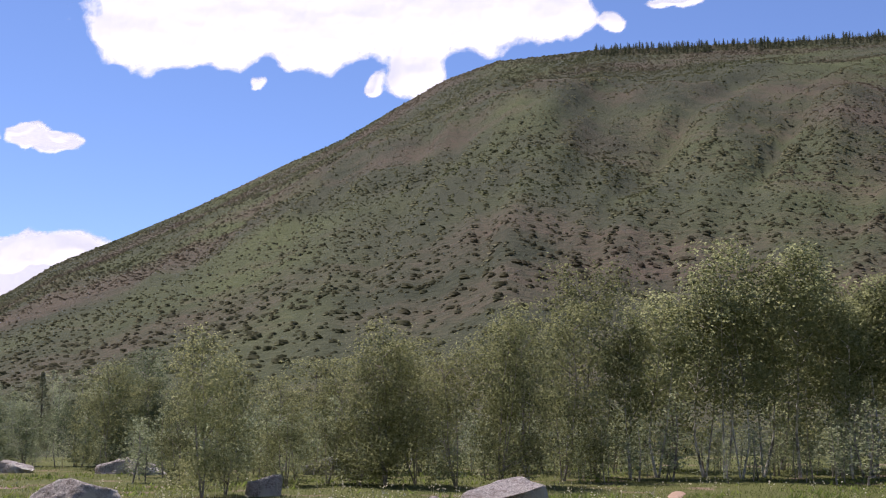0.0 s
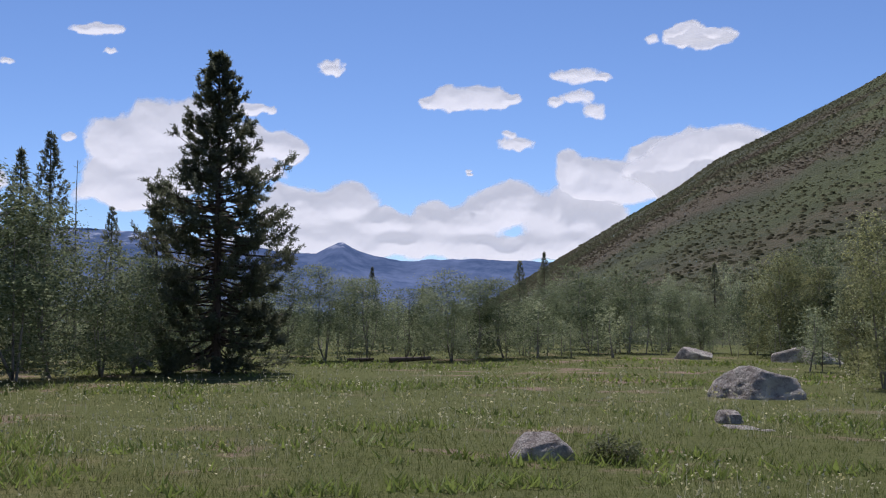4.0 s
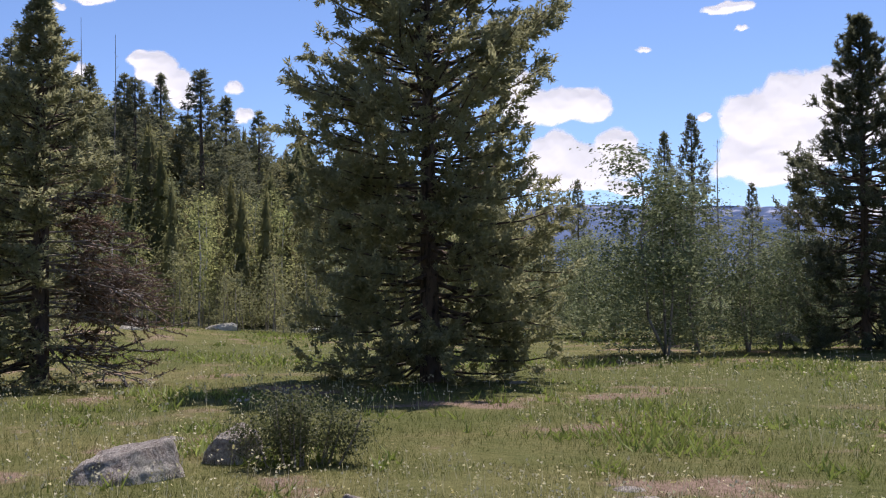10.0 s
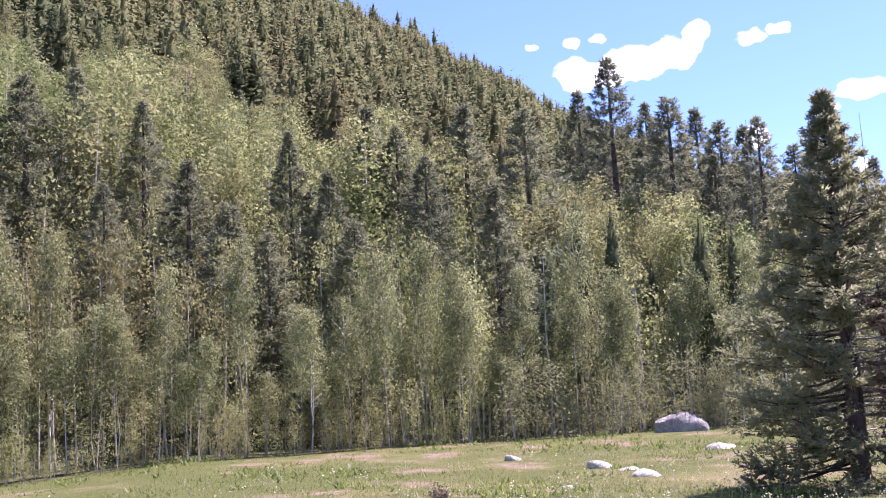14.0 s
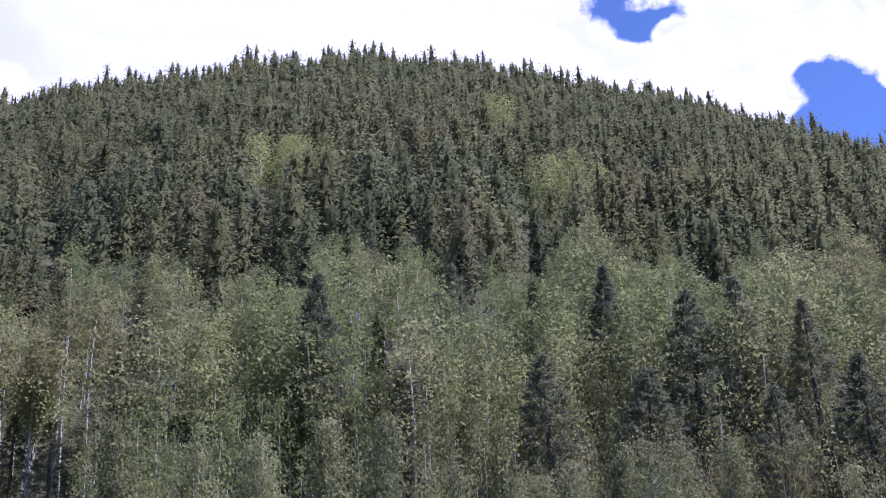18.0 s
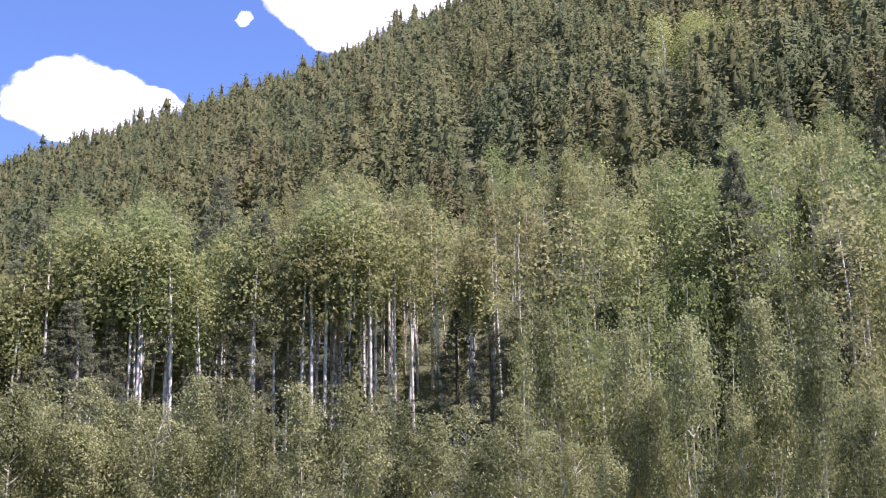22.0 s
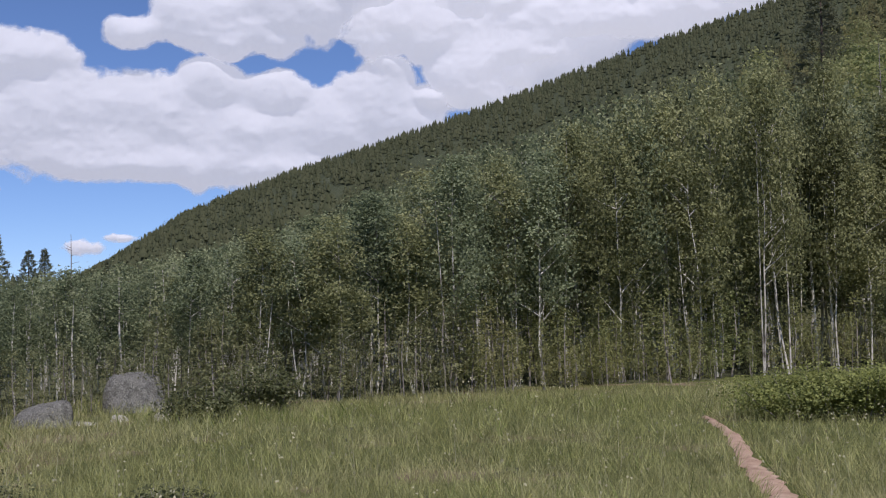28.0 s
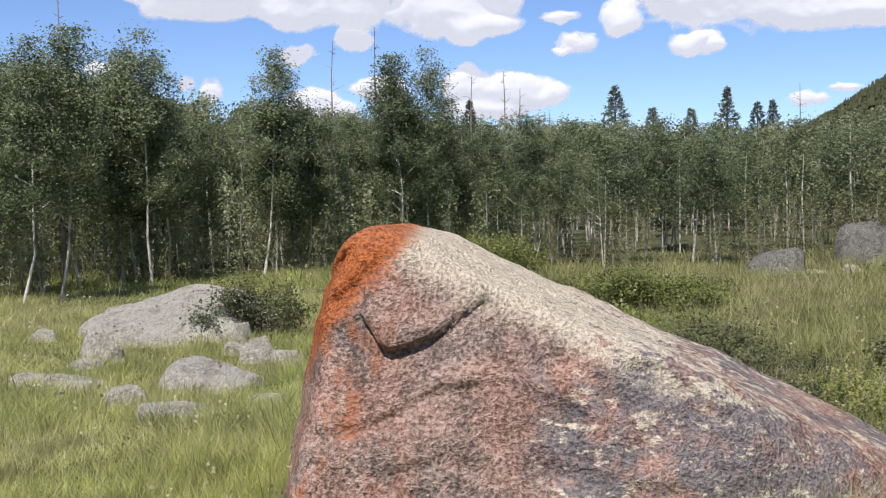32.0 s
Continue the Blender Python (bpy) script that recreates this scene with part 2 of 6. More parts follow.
meadow_ground = meadow_material()
hill1_ground = slope_material()
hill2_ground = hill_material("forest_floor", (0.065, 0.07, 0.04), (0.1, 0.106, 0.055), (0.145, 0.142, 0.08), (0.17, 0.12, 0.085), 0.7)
hill3_ground = hill_material("far_forest", (0.04, 0.048, 0.028), (0.06, 0.069, 0.038), (0.085, 0.091, 0.05), (0.12, 0.1, 0.07), 0.7, 0.012)
granite = rock_material("granite", (0.29, 0.245, 0.21), (0.52, 0.47, 0.415), (0.74, 0.695, 0.63), (0.64, 0.62, 0.53), 0.7, 0.6)
pale_granite = rock_material("pale_granite", (0.42, 0.385, 0.3), (0.7, 0.66, 0.54), (0.82, 0.79, 0.68), (0.76, 0.73, 0.6), 0.68, 0.35)
grey_granite = rock_material("grey_granite", (0.16, 0.155, 0.132), (0.27, 0.265, 0.228), (0.41, 0.4, 0.345), (0.42, 0.42, 0.33), 0.75, 0.4)


def dirt_material():
    m = Nodes("trail_dirt")
    n = m.noise(m.position(), 6.0, 6.0, 0.7)
    col = m.ramp(n, [(0.3, (0.25, 0.16, 0.11)), (0.55, (0.38, 0.27, 0.19)), (0.8, (0.5, 0.39, 0.29))])
    return m.done(m.surface(col, 0.95, m.bump(n, 0.6, 0.03), 0.1))


trail_dirt = dirt_material()


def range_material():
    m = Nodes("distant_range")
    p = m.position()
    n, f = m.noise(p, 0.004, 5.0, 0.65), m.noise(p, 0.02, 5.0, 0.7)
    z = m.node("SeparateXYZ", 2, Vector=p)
    # The haze of the air is painted in: the slopes' colour itself is blue.
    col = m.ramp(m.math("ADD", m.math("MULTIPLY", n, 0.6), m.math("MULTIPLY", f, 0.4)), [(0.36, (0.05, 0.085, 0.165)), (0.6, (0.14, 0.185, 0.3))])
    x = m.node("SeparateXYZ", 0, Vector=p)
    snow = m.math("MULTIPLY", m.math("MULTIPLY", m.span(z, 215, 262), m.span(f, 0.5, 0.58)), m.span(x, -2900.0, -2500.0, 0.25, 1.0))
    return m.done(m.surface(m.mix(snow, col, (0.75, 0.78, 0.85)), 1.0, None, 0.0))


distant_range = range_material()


def cloud_material():
    """Bright vapour: it scatters some sunlight, has an even glow added for the rest, and frays out at its edge."""
    m = Nodes("cloud_white")
    own = m.t.nodes.new("ShaderNodeAttribute")
    own.attribute_name = "cover"
    cover = own.outputs["Fac"]
    fine = m.noise(m.position(), 0.022, 4.0, 0.6)
    ragged = m.math("ADD", cover, m.math("MULTIPLY", m.math("SUBTRACT", fine, 0.5), 1.1))
    a = m.math("MULTIPLY", m.span(ragged, 0.1, 0.75), m.span(cover, 0.0, 0.25))
    scatter_light = m.node("AddShader", 0, i0=m.node("BsdfDiffuse", 0, Color=(0.2, 0.2, 0.2)), i1=m.node("BsdfTranslucent", 0, Color=(0.2, 0.2, 0.2)))
    # Added emission in place of the sunlight that passes through a cloud.
    glow = m.node("Emission", 0, Color=(0.93, 0.95, 1.0), Strength=0.47)
    white = m.node("AddShader", 0, i0=scatter_light, i1=glow)
    return m.done(m.node("MixShader", 0, i0=a, i1=m.node("BsdfTransparent", 0), i2=white))


cloud_white = cloud_material()


# ---- mesh tools ----
def mesh_of(name, verts, faces, mats, index=None, smooth=False):
    """A mesh from an array of corners and arrays of triangles and quads."""
    me = bpy.data.meshes.new(name)
    faces = [np.asarray(f, dtype=np.int32) for f in (faces if isinstance(faces, list) else [faces]) if len(f)]
    verts = np.asarray(verts, dtype=np.float32)
    me.vertices.add(len(verts))
    me.vertices.foreach_set("co", verts.ravel())
    loops = np.concatenate([f.ravel() for f in faces])
    sizes = np.concatenate([np.full(len(f), f.shape[1], dtype=np.int32) for f in faces])
    me.loops.add(len(loops))
    me.loops.foreach_set("vertex_index", loops)
    me.polygons.add(len(sizes))
    me.polygons.foreach_set("loop_start", np.concatenate([[0], np.cumsum(sizes)[:-1]]).astype(np.int32))
    for mat in mats if isinstance(mats, (list, tuple)) else [mats]:
        me.materials.append(mat)
    if index is not None:
        me.polygons.foreach_set("material_index", np.asarray(index, dtype=np.int32))
    if smooth:
        me.polygons.foreach_set("use_smooth", np.ones(len(sizes), dtype=bool))
    me.update(calc_edges=True)
    return me


class Soup:
    """Gathers corners, triangles and quads with a material number each."""

    def __init__(self):
        self.v, self.f, self.n = [], {3: [], 4: []}, 0
        self.m = {3: [], 4: []}

    def add(self, verts, faces, mat=0):
        faces = np.asarray(faces, dtype=np.int32)
        self.v.append(np.asarray(verts, dtype=np.float32))
        self.f[faces.shape[1]].append(faces + self.n)
        self.m[faces.shape[1]].append(np.full(len(faces), mat))
        self.n += len(verts)

    def arrays(self):
        out, idx = [], []
        for k in (3, 4):
            if self.f[k]:
                out.append(np.concatenate(self.f[k]))
                idx.append(np.concatenate(self.m[k]))
        return np.concatenate(self.v), out, np.concatenate(idx)

    def mesh(self, name, mats, smooth=False):
        v, f, i = self.arrays()
        return mesh_of(name, v, f, mats, i, smooth)


def tube(soup, points, radii, sides=6, mat=0):
    """A tapered stem along a line of points."""
    ring = np.linspace(0, 2 * np.pi, sides, endpoint=False)
    pts = np.asarray(points, dtype=float)
    verts = []
    for i, (p, r) in enumerate(zip(pts, radii)):
        d = pts[min(i + 1, len(pts) - 1)] - pts[max(i - 1, 0)]
        d = d / (np.linalg.norm(d) + 1e-9)
        a = np.cross(d, (0.31, 0.92, 0.17))
        a /= np.linalg.norm(a)
        b = np.cross(d, a)
        verts.append(p + r * (np.cos(ring)[:, None] * a + np.sin(ring)[:, None] * b))
    k = np.arange(sides)
    faces = [np.stack([i * sides + k, i * sides + (k + 1) % sides, (i + 1) * sides + (k + 1) % sides, (i + 1) * sides + k], 1) for i in range(len(pts) - 1)]
    soup.add(np.concatenate(verts), np.concatenate(faces), mat)


def leaves(soup, centres, size, rng, mat=0, droop=None, face=None, loose=0.6):
    """Two leaflets for each centre, turned at random; face pulls their upper sides a way, droop their tips."""
    n = len(centres)
    nrm = rng.normal(size=(n, 3))
    if face is not None:
        nrm = nrm * loose + face / (np.linalg.norm(face, axis=1, keepdims=True) + 1e-6)
    nrm /= np.linalg.norm(nrm, axis=1, keepdims=True)
    u = rng.normal(size=(n, 3))
    if droop is not None:
        u = u * 0.35 + droop
    u -= (u * nrm).sum(1, keepdims=True) * nrm
    u /= np.linalg.norm(u, axis=1, keepdims=True) + 1e-6
    w = np.cross(nrm, u)
    s = (size * rng.uniform(0.6, 1.3, n))[:, None] if np.ndim(size) == 0 else size[:, None]
    c = centres + rng.normal(0, 2.2, (n, 3)) * s
    k = rng.uniform(0.7, 1.0, (n, 1))
    v = np.concatenate([np.stack([centres - u * s, centres + u * s * 0.5 + w * s * 0.8, centres + u * s * 0.5 - w * s * 0.8], 1),
                        np.stack([c + w * s * k, c - w * s * 0.5 * k + u * s * 0.75, c - w * s * 0.5 * k - u * s * 0.75], 1)]).reshape(-1, 3)
    soup.add(v, np.arange(6 * n).reshape(2 * n, 3), mat)


def needles(soup, bases, ways, length, width, rng, mat=0):
    """One slender leaflet from each base along its way."""
    n = len(bases)
    d = ways / (np.linalg.norm(ways, axis=1, keepdims=True) + 1e-9)
    side = np.cross(d, rng.normal(size=(n, 3)))
    side /= np.linalg.norm(side, axis=1, keepdims=True) + 1e-9
    s = rng.uniform(0.6, 1.3, (n, 1))
    v = np.stack([bases - side * width * 0.5, bases + side * width * 0.5, bases + d * length * s], 1).reshape(-1, 3)
    soup.add(v, np.arange(3 * n).reshape(n, 3), mat)


def strewn(template, places, rng):
    """Many turned and scaled copies of a template (verts, faces, index) in one set of arrays. places: rows x, y, z, scale, width."""
    v, faces, idx = template
    n, k = len(places), len(v)
    a = rng.uniform(0, 2 * np.pi, n)
    c, s = np.cos(a)[:, None], np.sin(a)[:, None]
    sw, sh = (places[:, 3] * places[:, 4])[:, None], places[:, 3][:, None]
    x, y, z = v[None, :, 0] * sw, v[None, :, 1] * sw, v[None, :, 2] * sh
    out = np.stack([x * c - y * s + places[:, 0:1], x * s + y * c + places[:, 1:2], z + places[:, 2:3]], -1).reshape(-1, 3)
    off = (np.arange(n) * k)[:, None, None]
    return out, [(f[None] + off).reshape(-1, f.shape[1]) for f in faces], idx, [len(f) for f in faces]


def strewn_mesh(name, groups, mats, rng, smooth=False):
    """One mesh out of several templates, each with its places."""
    soup, tones = Soup(), []
    for template, places in groups:
        if not len(places):
            continue
        v, fs, idx, counts = strewn(template, np.asarray(places), rng)
        base, start = soup.n, 0
        soup.v.append(v.astype(np.float32))
        soup.n += len(v)
        for f, cnt in zip(fs, counts):
            soup.f[f.shape[1]].append(f.astype(np.int32) + base)
            soup.m[f.shape[1]].append(np.tile(idx[start:start + cnt], len(places)))
            start += cnt
        tones.append(np.repeat(rng.uniform(0, 1, len(places)), len(template[0])))
    me = soup.mesh(name, mats, smooth)
    me.attributes.new("tone", "FLOAT", "POINT").data.foreach_set("value", np.concatenate(tones).astype(np.float32))
    return me


def part(name, mesh, parent=None, label=""):
    ob = new(name, mesh)
    if parent is not None:
        ob.parent = parent
    return tagged(ob, label)


def value_noise(x, y, z, scale, octaves=3):
    """Smooth noise of arrays, about -1 to 1, from sums of turned sines."""
    out, amp, f = np.zeros_like(np.asarray(x, float)), 1.0, scale
    for k in range(octaves):
        a = 1.7 + 2.4 * k
        out = out + amp * (np.sin(f * (x * np.cos(a) + y * np.sin(a)) + 1.3 * k + 2 * np.sin(f * 0.63 * (y * np.cos(a * 1.3) - x * np.sin(a)) + k))
                           + np.sin(f * 1.27 * (y * np.cos(a * 0.7) + z * 1.1 - x * 0.4 * np.sin(a)) + 4.1 * k)) * 0.5
        amp, f = amp * 0.5, f * 2.03
    return out / 1.75


# ---- the ground and the hills ----
def curve(pairs):
    xs, ys = np.array(pairs, float).T
    return lambda a: np.interp(a, xs, ys)


# Heights of the ridges, in degrees above the eye, against the bearing.
RIDGE1 = curve([(-75.1, 5), (-50.1, 12), (-30.1, 16.7), (-20.8, 17.9), (-13.9, 18.2), (-7.2, 18.35), (-2, 17.95), (0.6, 17.1), (3.2, 15.7), (5.9, 14.1), (8.9, 12.75), (13, 10.65), (17.5, 8.55), (19.6, 7.55), (21.4, 6.3), (24.5, 4.5), (27.4, 2.75), (30.9, 0.6), (34.9, -1.7)])
RIDGE2 = curve([(57.9, 0.4), (65.9, 2.8), (72.9, 5.2), (81.9, 7.8), (89.9, 10.8), (95.9, 13.9), (99.4, 16.2), (103.4, 18.4), (107.9, 20.4), (112.9, 22.3), (119.9, 25.4), (125.9, 27), (132.2, 28.5), (138.5, 29.3), (145.7, 28.5), (152.3, 27.1), (154.1, 26.9), (160.7, 24.2), (168.7, 21.1), (175.5, 18.5), (181.3, 16.5), (184.5, 15.2), (187.9, 12.2), (198.9, 7), (209.9, 1)])
RIDGE3 = curve([(159.9, 8), (173.9, 14.8), (178.9, 15.5), (184.4, 15.65), (189.9, 15), (195.6, 13.55), (200.9, 11.9), (205.4, 10.4), (209.2, 9.2), (214.4, 7.6), (218.1, 6.2), (219.7, 5.5), (223.2, 3.2), (224.9, 2.3), (229.9, 0.5), (239.9, -1.5)])
HILLS = {1: (RIDGE1, 62.0, 720.0, 1.12, 13.0, (-76, 36)), 2: (RIDGE2, 46.0, 420.0, 0.97, 4.0, (58, 211)), 3: (RIDGE3, 95.0, 1150.0, 1.05, 14.0, (160, 240))}


def hill_z(which, az, r):
    """The height of a hill at a bearing and distance; below the meadow where it has not begun."""
    ridge, foot, top, power, rough, span = HILLS[which]
    az, r = np.asarray(az, float), np.asarray(r, float)
    rise = np.tan(np.radians(ridge(az))) * top + EYE_Z
    u = (r - foot) / (top - foot)
    up = np.sign(u) * np.abs(u) ** power
    x, y = -np.sin(np.radians(az)) * r, np.cos(np.radians(az)) * r
    rough = rough * np.clip(rise / 230, 0.02, 1.2)
    wave = value_noise(x, y, 0, 6.0 / top, 4) * rough * np.clip(u * 3, 0, 1) * np.clip((0.92 - u) * 2.5, 0, 1)
    gully = value_noise(az * 0.9 + r * 0.012, r * 0.01, 0, 1.1, 3) * rough * 0.5 * np.clip(u * 3, 0, 1) * np.clip((0.92 - u) * 2.5, 0, 1)
    beyond = np.clip(u - 1, 0, None)
    z = np.minimum(up, 1) * rise - beyond * top * 0.5 + wave + gully - 0.4 * (u < 0.02)
    return np.where((u < 0) | (rise <= 0) | (az < span[0]) | (az > span[1]), -3.0, z)


def ground_z(x, y):
    x, y = np.asarray(x, float), np.asarray(y, float)
    far, az = np.clip((np.hypot(x, y) - 24) / 22, 0, 1), np.degrees(np.arctan2(-x, y)) % 360
    rise = 0.75 * far * far * (3 - 2 * far) * np.clip((az - 70) / 12, 0, 1) * np.clip((128 - az) / 12, 0, 1)
    return 0.05 * value_noise(x, y, 0, 0.35, 3) + rise


def land_z(az, r):
    """The height of whatever ground lies at a bearing and distance."""
    x, y = -np.sin(np.radians(az)) * r, np.cos(np.radians(az)) * r
    return np.maximum.reduce([ground_z(x, y) * np.clip(1.5 - r / 80, 0, 1), hill_z(1, az, r), hill_z(2, az, r), hill_z(3, az, r)])


def polar_sheet(name, azs, rs, height, mat):
    a, r = np.meshgrid(azs, rs, indexing="ij")
    x, y = -np.sin(np.radians(a)) * r, np.cos(np.radians(a)) * r
    v = np.stack([x, y, height(a, r)], -1).reshape(-1, 3)
    n, m = len(azs), len(rs)
    i, j = np.meshgrid(np.arange(n - 1), np.arange(m - 1), indexing="ij")
    k = (i * m + j).ravel()
    f = np.stack([k, k + m, k + m + 1, k + 1], 1)
    return new(name, mesh_of(name, v, f, mat, smooth=True))


rings = np.concatenate([np.linspace(0.02, 60, 110), np.geomspace(62, 4900, 40)])
ground = polar_sheet("ground", np.linspace(0, 360, 241), rings, lambda a, r: ground_z(-np.sin(np.radians(a)) * r, np.cos(np.radians(a)) * r) * np.clip(1.5 - r / 80, 0, 1) - np.clip(r - 300, 0, None) * 0.012, meadow_ground)
tagged(ground, "green and straw-coloured mountain meadow ground", "ground", kind="structure")
hill_1 = polar_sheet("hillside_brush", np.arange(-76, 36.1, 0.5), np.linspace(55, 800, 130), lambda a, r: hill_z(1, a, r), hill1_ground)
tagged(hill_1, "broad mountain slope covered with low olive brush and reddish soil", "mountain", kind="structure")
hill_2 = polar_sheet("hillside_forest", np.arange(58, 211, 0.7), np.linspace(42, 480, 130), lambda a, r: hill_z(2, a, r), hill2_ground)
tagged(hill_2, "steep mountain slope under dense conifer forest", "mountain", kind="structure")
hill_3 = polar_sheet("hillside_far", np.arange(160, 241, 0.5), np.linspace(80, 1260, 140), lambda a, r: hill_z(3, a, r), hill3_ground)
tagged(hill_3, "long wooded ridge falling towards the valley", "mountain", kind="structure")

RANGE = curve([(15.15, 2.18), (22.15, 2.48), (28.15, 2.68), (31.35, 2.88), (34.65, 2.73), (36.55, 3.03), (37.45, 3.33), (38.05, 3.73), (38.55, 3.43), (39.35, 3.08), (41.15, 3.18), (44.15, 3.68), (47.65, 4.08), (52.15, 4.18), (55.95, 4.33), (57.55, 4.43), (60.15, 4.08), (66.15, 3.78), (75.15, 2.58)])


def range_z(a, r):
    u = (r - 2600) / 1200
    x, y = -np.sin(np.radians(a)) * r, np.cos(np.radians(a)) * r
    top = np.tan(np.radians(RANGE(a))) * 3800
    jag = value_noise(x, y, 0, 0.009, 4) * 30 * np.clip(u * 2, 0, 1) * np.clip(1.03 - u, 0, 1) + value_noise(a * 40, a * 17, 0, 0.12, 3) * 5 * u
    return -60 + (top + 60) * np.clip(u, 0, 1) ** 1.3 + jag


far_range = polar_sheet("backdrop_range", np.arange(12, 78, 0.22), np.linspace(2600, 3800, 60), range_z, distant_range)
tagged(far_range, "distant mountain range painted haze-blue, with patches of snow", "mountain range", kind="structure")


# ---- plants: templates ----
def xyz_of(az, r):
    az, r = np.asarray(az, float), np.asarray(r, float)
    return np.stack([-np.sin(np.radians(az)) * r, np.cos(np.radians(az)) * r, land_z(az, r)], -1)


def aspen_parts(seed, n_leaf, leaf, crown_from=0.38, wide=0.17, lean=0.03, sides=6, stems=1):
    """Trunk and crown soups of an aspen one unit high."""
    rng = np.random.default_rng(seed)
    wood, crown = Soup(), Soup()
    zs = np.linspace(0, 0.93, 6)
    bend = np.cumsum(rng.normal(0, lean / 3, (6, 2)), 0)
    bend[0] = 0
    pts = np.c_[bend, zs]
    tube(wood, pts, np.interp(zs, [0, 0.06, 0.93], [0.0066, 0.005, 0.0014]), sides)
    for k in range(stems - 1):
        a, top = rng.uniform(0, 2 * np.pi), rng.uniform(0.55, 0.85)
        d = np.array([np.cos(a), np.sin(a), 0]) * wide * rng.uniform(0.15, 0.4)
        tube(wood, [(0.01 * np.cos(a), 0.01 * np.sin(a), 0), d * 0.6 + (0, 0, top * 0.4), d + (0, 0, top)], [0.005, 0.0035, 0.001], 5)
    limbs = []
    for k in range(9):
        h = rng.uniform(crown_from * 0.9, 0.86)
        a = rng.uniform(0, 2 * np.pi)
        at = np.array([np.interp(h, zs, pts[:, 0]), np.interp(h, zs, pts[:, 1]), h])
        reach = wide * rng.uniform(0.5, 0.95) * (1.15 - h * 0.6)
        tip = at + np.array([np.cos(a) * reach, np.sin(a) * reach, reach * rng.uniform(0.4, 1.1)])
        tube(wood, [at, (at + tip) / 2 + rng.normal(0, 0.006, 3), tip], [0.0042, 0.0028, 0.001], 3)
        limbs.append(tip)
    clumps = 34
    h = crown_from + (1 - crown_from) * rng.beta(0.95 if stems > 2 else 1.5, 1.3, clumps)
    u = (h - crown_from) / (1 - crown_from)
    rad = wide * np.sqrt(np.clip(np.sin(np.pi * (0.12 + 0.86 * u)), 0.03, 1)) * (1.08 - 0.42 * u) * np.sqrt(rng.uniform(0.05, 1, clumps)) * rng.uniform(0.75, 1.15, clumps)
    a = rng.uniform(0, 2 * np.pi, clumps)
    centre = np.c_[np.cos(a) * rad + np.interp(h, zs, pts[:, 0]), np.sin(a) * rad + np.interp(h, zs, pts[:, 1]), h]
    centre = np.concatenate([centre, np.array(limbs)])
    pick = rng.integers(0, len(centre), n_leaf)
    spread = rng.normal(0, 1, (n_leaf, 3)) * np.array([0.034, 0.034, 0.034]) * (wide / 0.17)
    c = centre[pick] + spread
    c[:, 2] = np.clip(c[:, 2], crown_from * 0.75, 1.0)
    out = c - np.array([0, 0, crown_from + 0.45 * (1 - crown_from)])
    out /= np.linalg.norm(out, axis=1, keepdims=True)
    leaves(crown, c, leaf, rng, 0, None, out + spread * 10 + np.array([0, 0, 0.15]), 0.5)
    return wood, crown


def pine_parts(seed, branches, wide, profile, brush, per=13, wood_r=0.019, gap=0.3, lean=0.0, skip=None, boughs=True):
    """Trunk with single boughs that sag and turn up at the tip, each with brushes of needles; one unit high."""
    g = np.random.default_rng(seed)
    wood, crown = Soup(), Soup()
    tube(wood, [(0, 0, -0.01), (g.normal(0, 0.004), 0, 0.4), (lean * 0.6, 0, 0.75), (lean, 0, 0.985)], [wood_r, wood_r * 0.72, wood_r * 0.36, 0.0015], 10)
    bases, ways = [], []
    for i in range(branches):
        z0 = 0.03 + 0.955 * ((i + g.uniform(0, 1)) / branches) ** 0.95
        a = i * 2.39996 + g.normal(0, 0.35)
        if skip is not None and skip(z0, a):
            continue
        L = wide * np.interp(z0, *profile) * g.uniform(1 - gap, 1.12)
        rise = np.interp(z0, [0, 0.45, 0.8, 1], [-0.35, 0.0, 0.4, 0.9]) + g.normal(0, 0.2)
        d, out = np.array([np.cos(a), np.sin(a), 0]), np.array([-np.sin(a), np.cos(a), 0])
        s = np.array([0, 0.35, 0.7, 1.0])
        bend = g.normal(0, 0.07, 4) * s
        line = np.outer(s * L, d) + np.outer(bend * L, out) + np.outer(np.array([0, 0.4, 0.72, 1.0]) * rise * L + 0.16 * L * s ** 3, (0, 0, 1)) + (0, 0, z0)
        if boughs:
            tube(wood, line, np.array([0.0042, 0.003, 0.0018, 0.0006]) * (0.5 + 0.7 * L / wide), 3)
        for k in range(3 + int(9 * L / wide)):
            u = g.uniform(0.25, 1.0) ** 0.7
            p = np.array([np.interp(u, s, line[:, c]) for c in range(3)])
            w = d * g.uniform(0.4, 1.0) + out * g.normal(0, 0.75) + np.array([0, 0, g.uniform(-0.7, 0.9)])
            w /= np.linalg.norm(w)
            twig = L * (0.1 + 0.2 * (1.1 - u)) + 0.008
            n = per + int(per * 8 * twig)
            along = g.uniform(0.15, 1.0, n)[:, None]
            curl = np.array([0, 0, 0.35 * twig])
            bases.append(p + along * w * twig + along ** 2 * curl + g.normal(0, 0.0035, (n, 3)))
            ways.append(w * 0.75 + g.normal(0, 0.55, (n, 3)) + np.array([0, 0, 0.2]))
    n = 30
    h = g.uniform(0.93, 1.0, n)
    bases.append(np.c_[np.full(n, lean), np.zeros(n), h])
    ways.append(g.normal(0, 0.22, (n, 3)) + np.array([0, 0, 0.9]))
    needles(crown, np.concatenate(bases), np.concatenate(ways), brush, brush * 0.4, g)
    return wood, crown


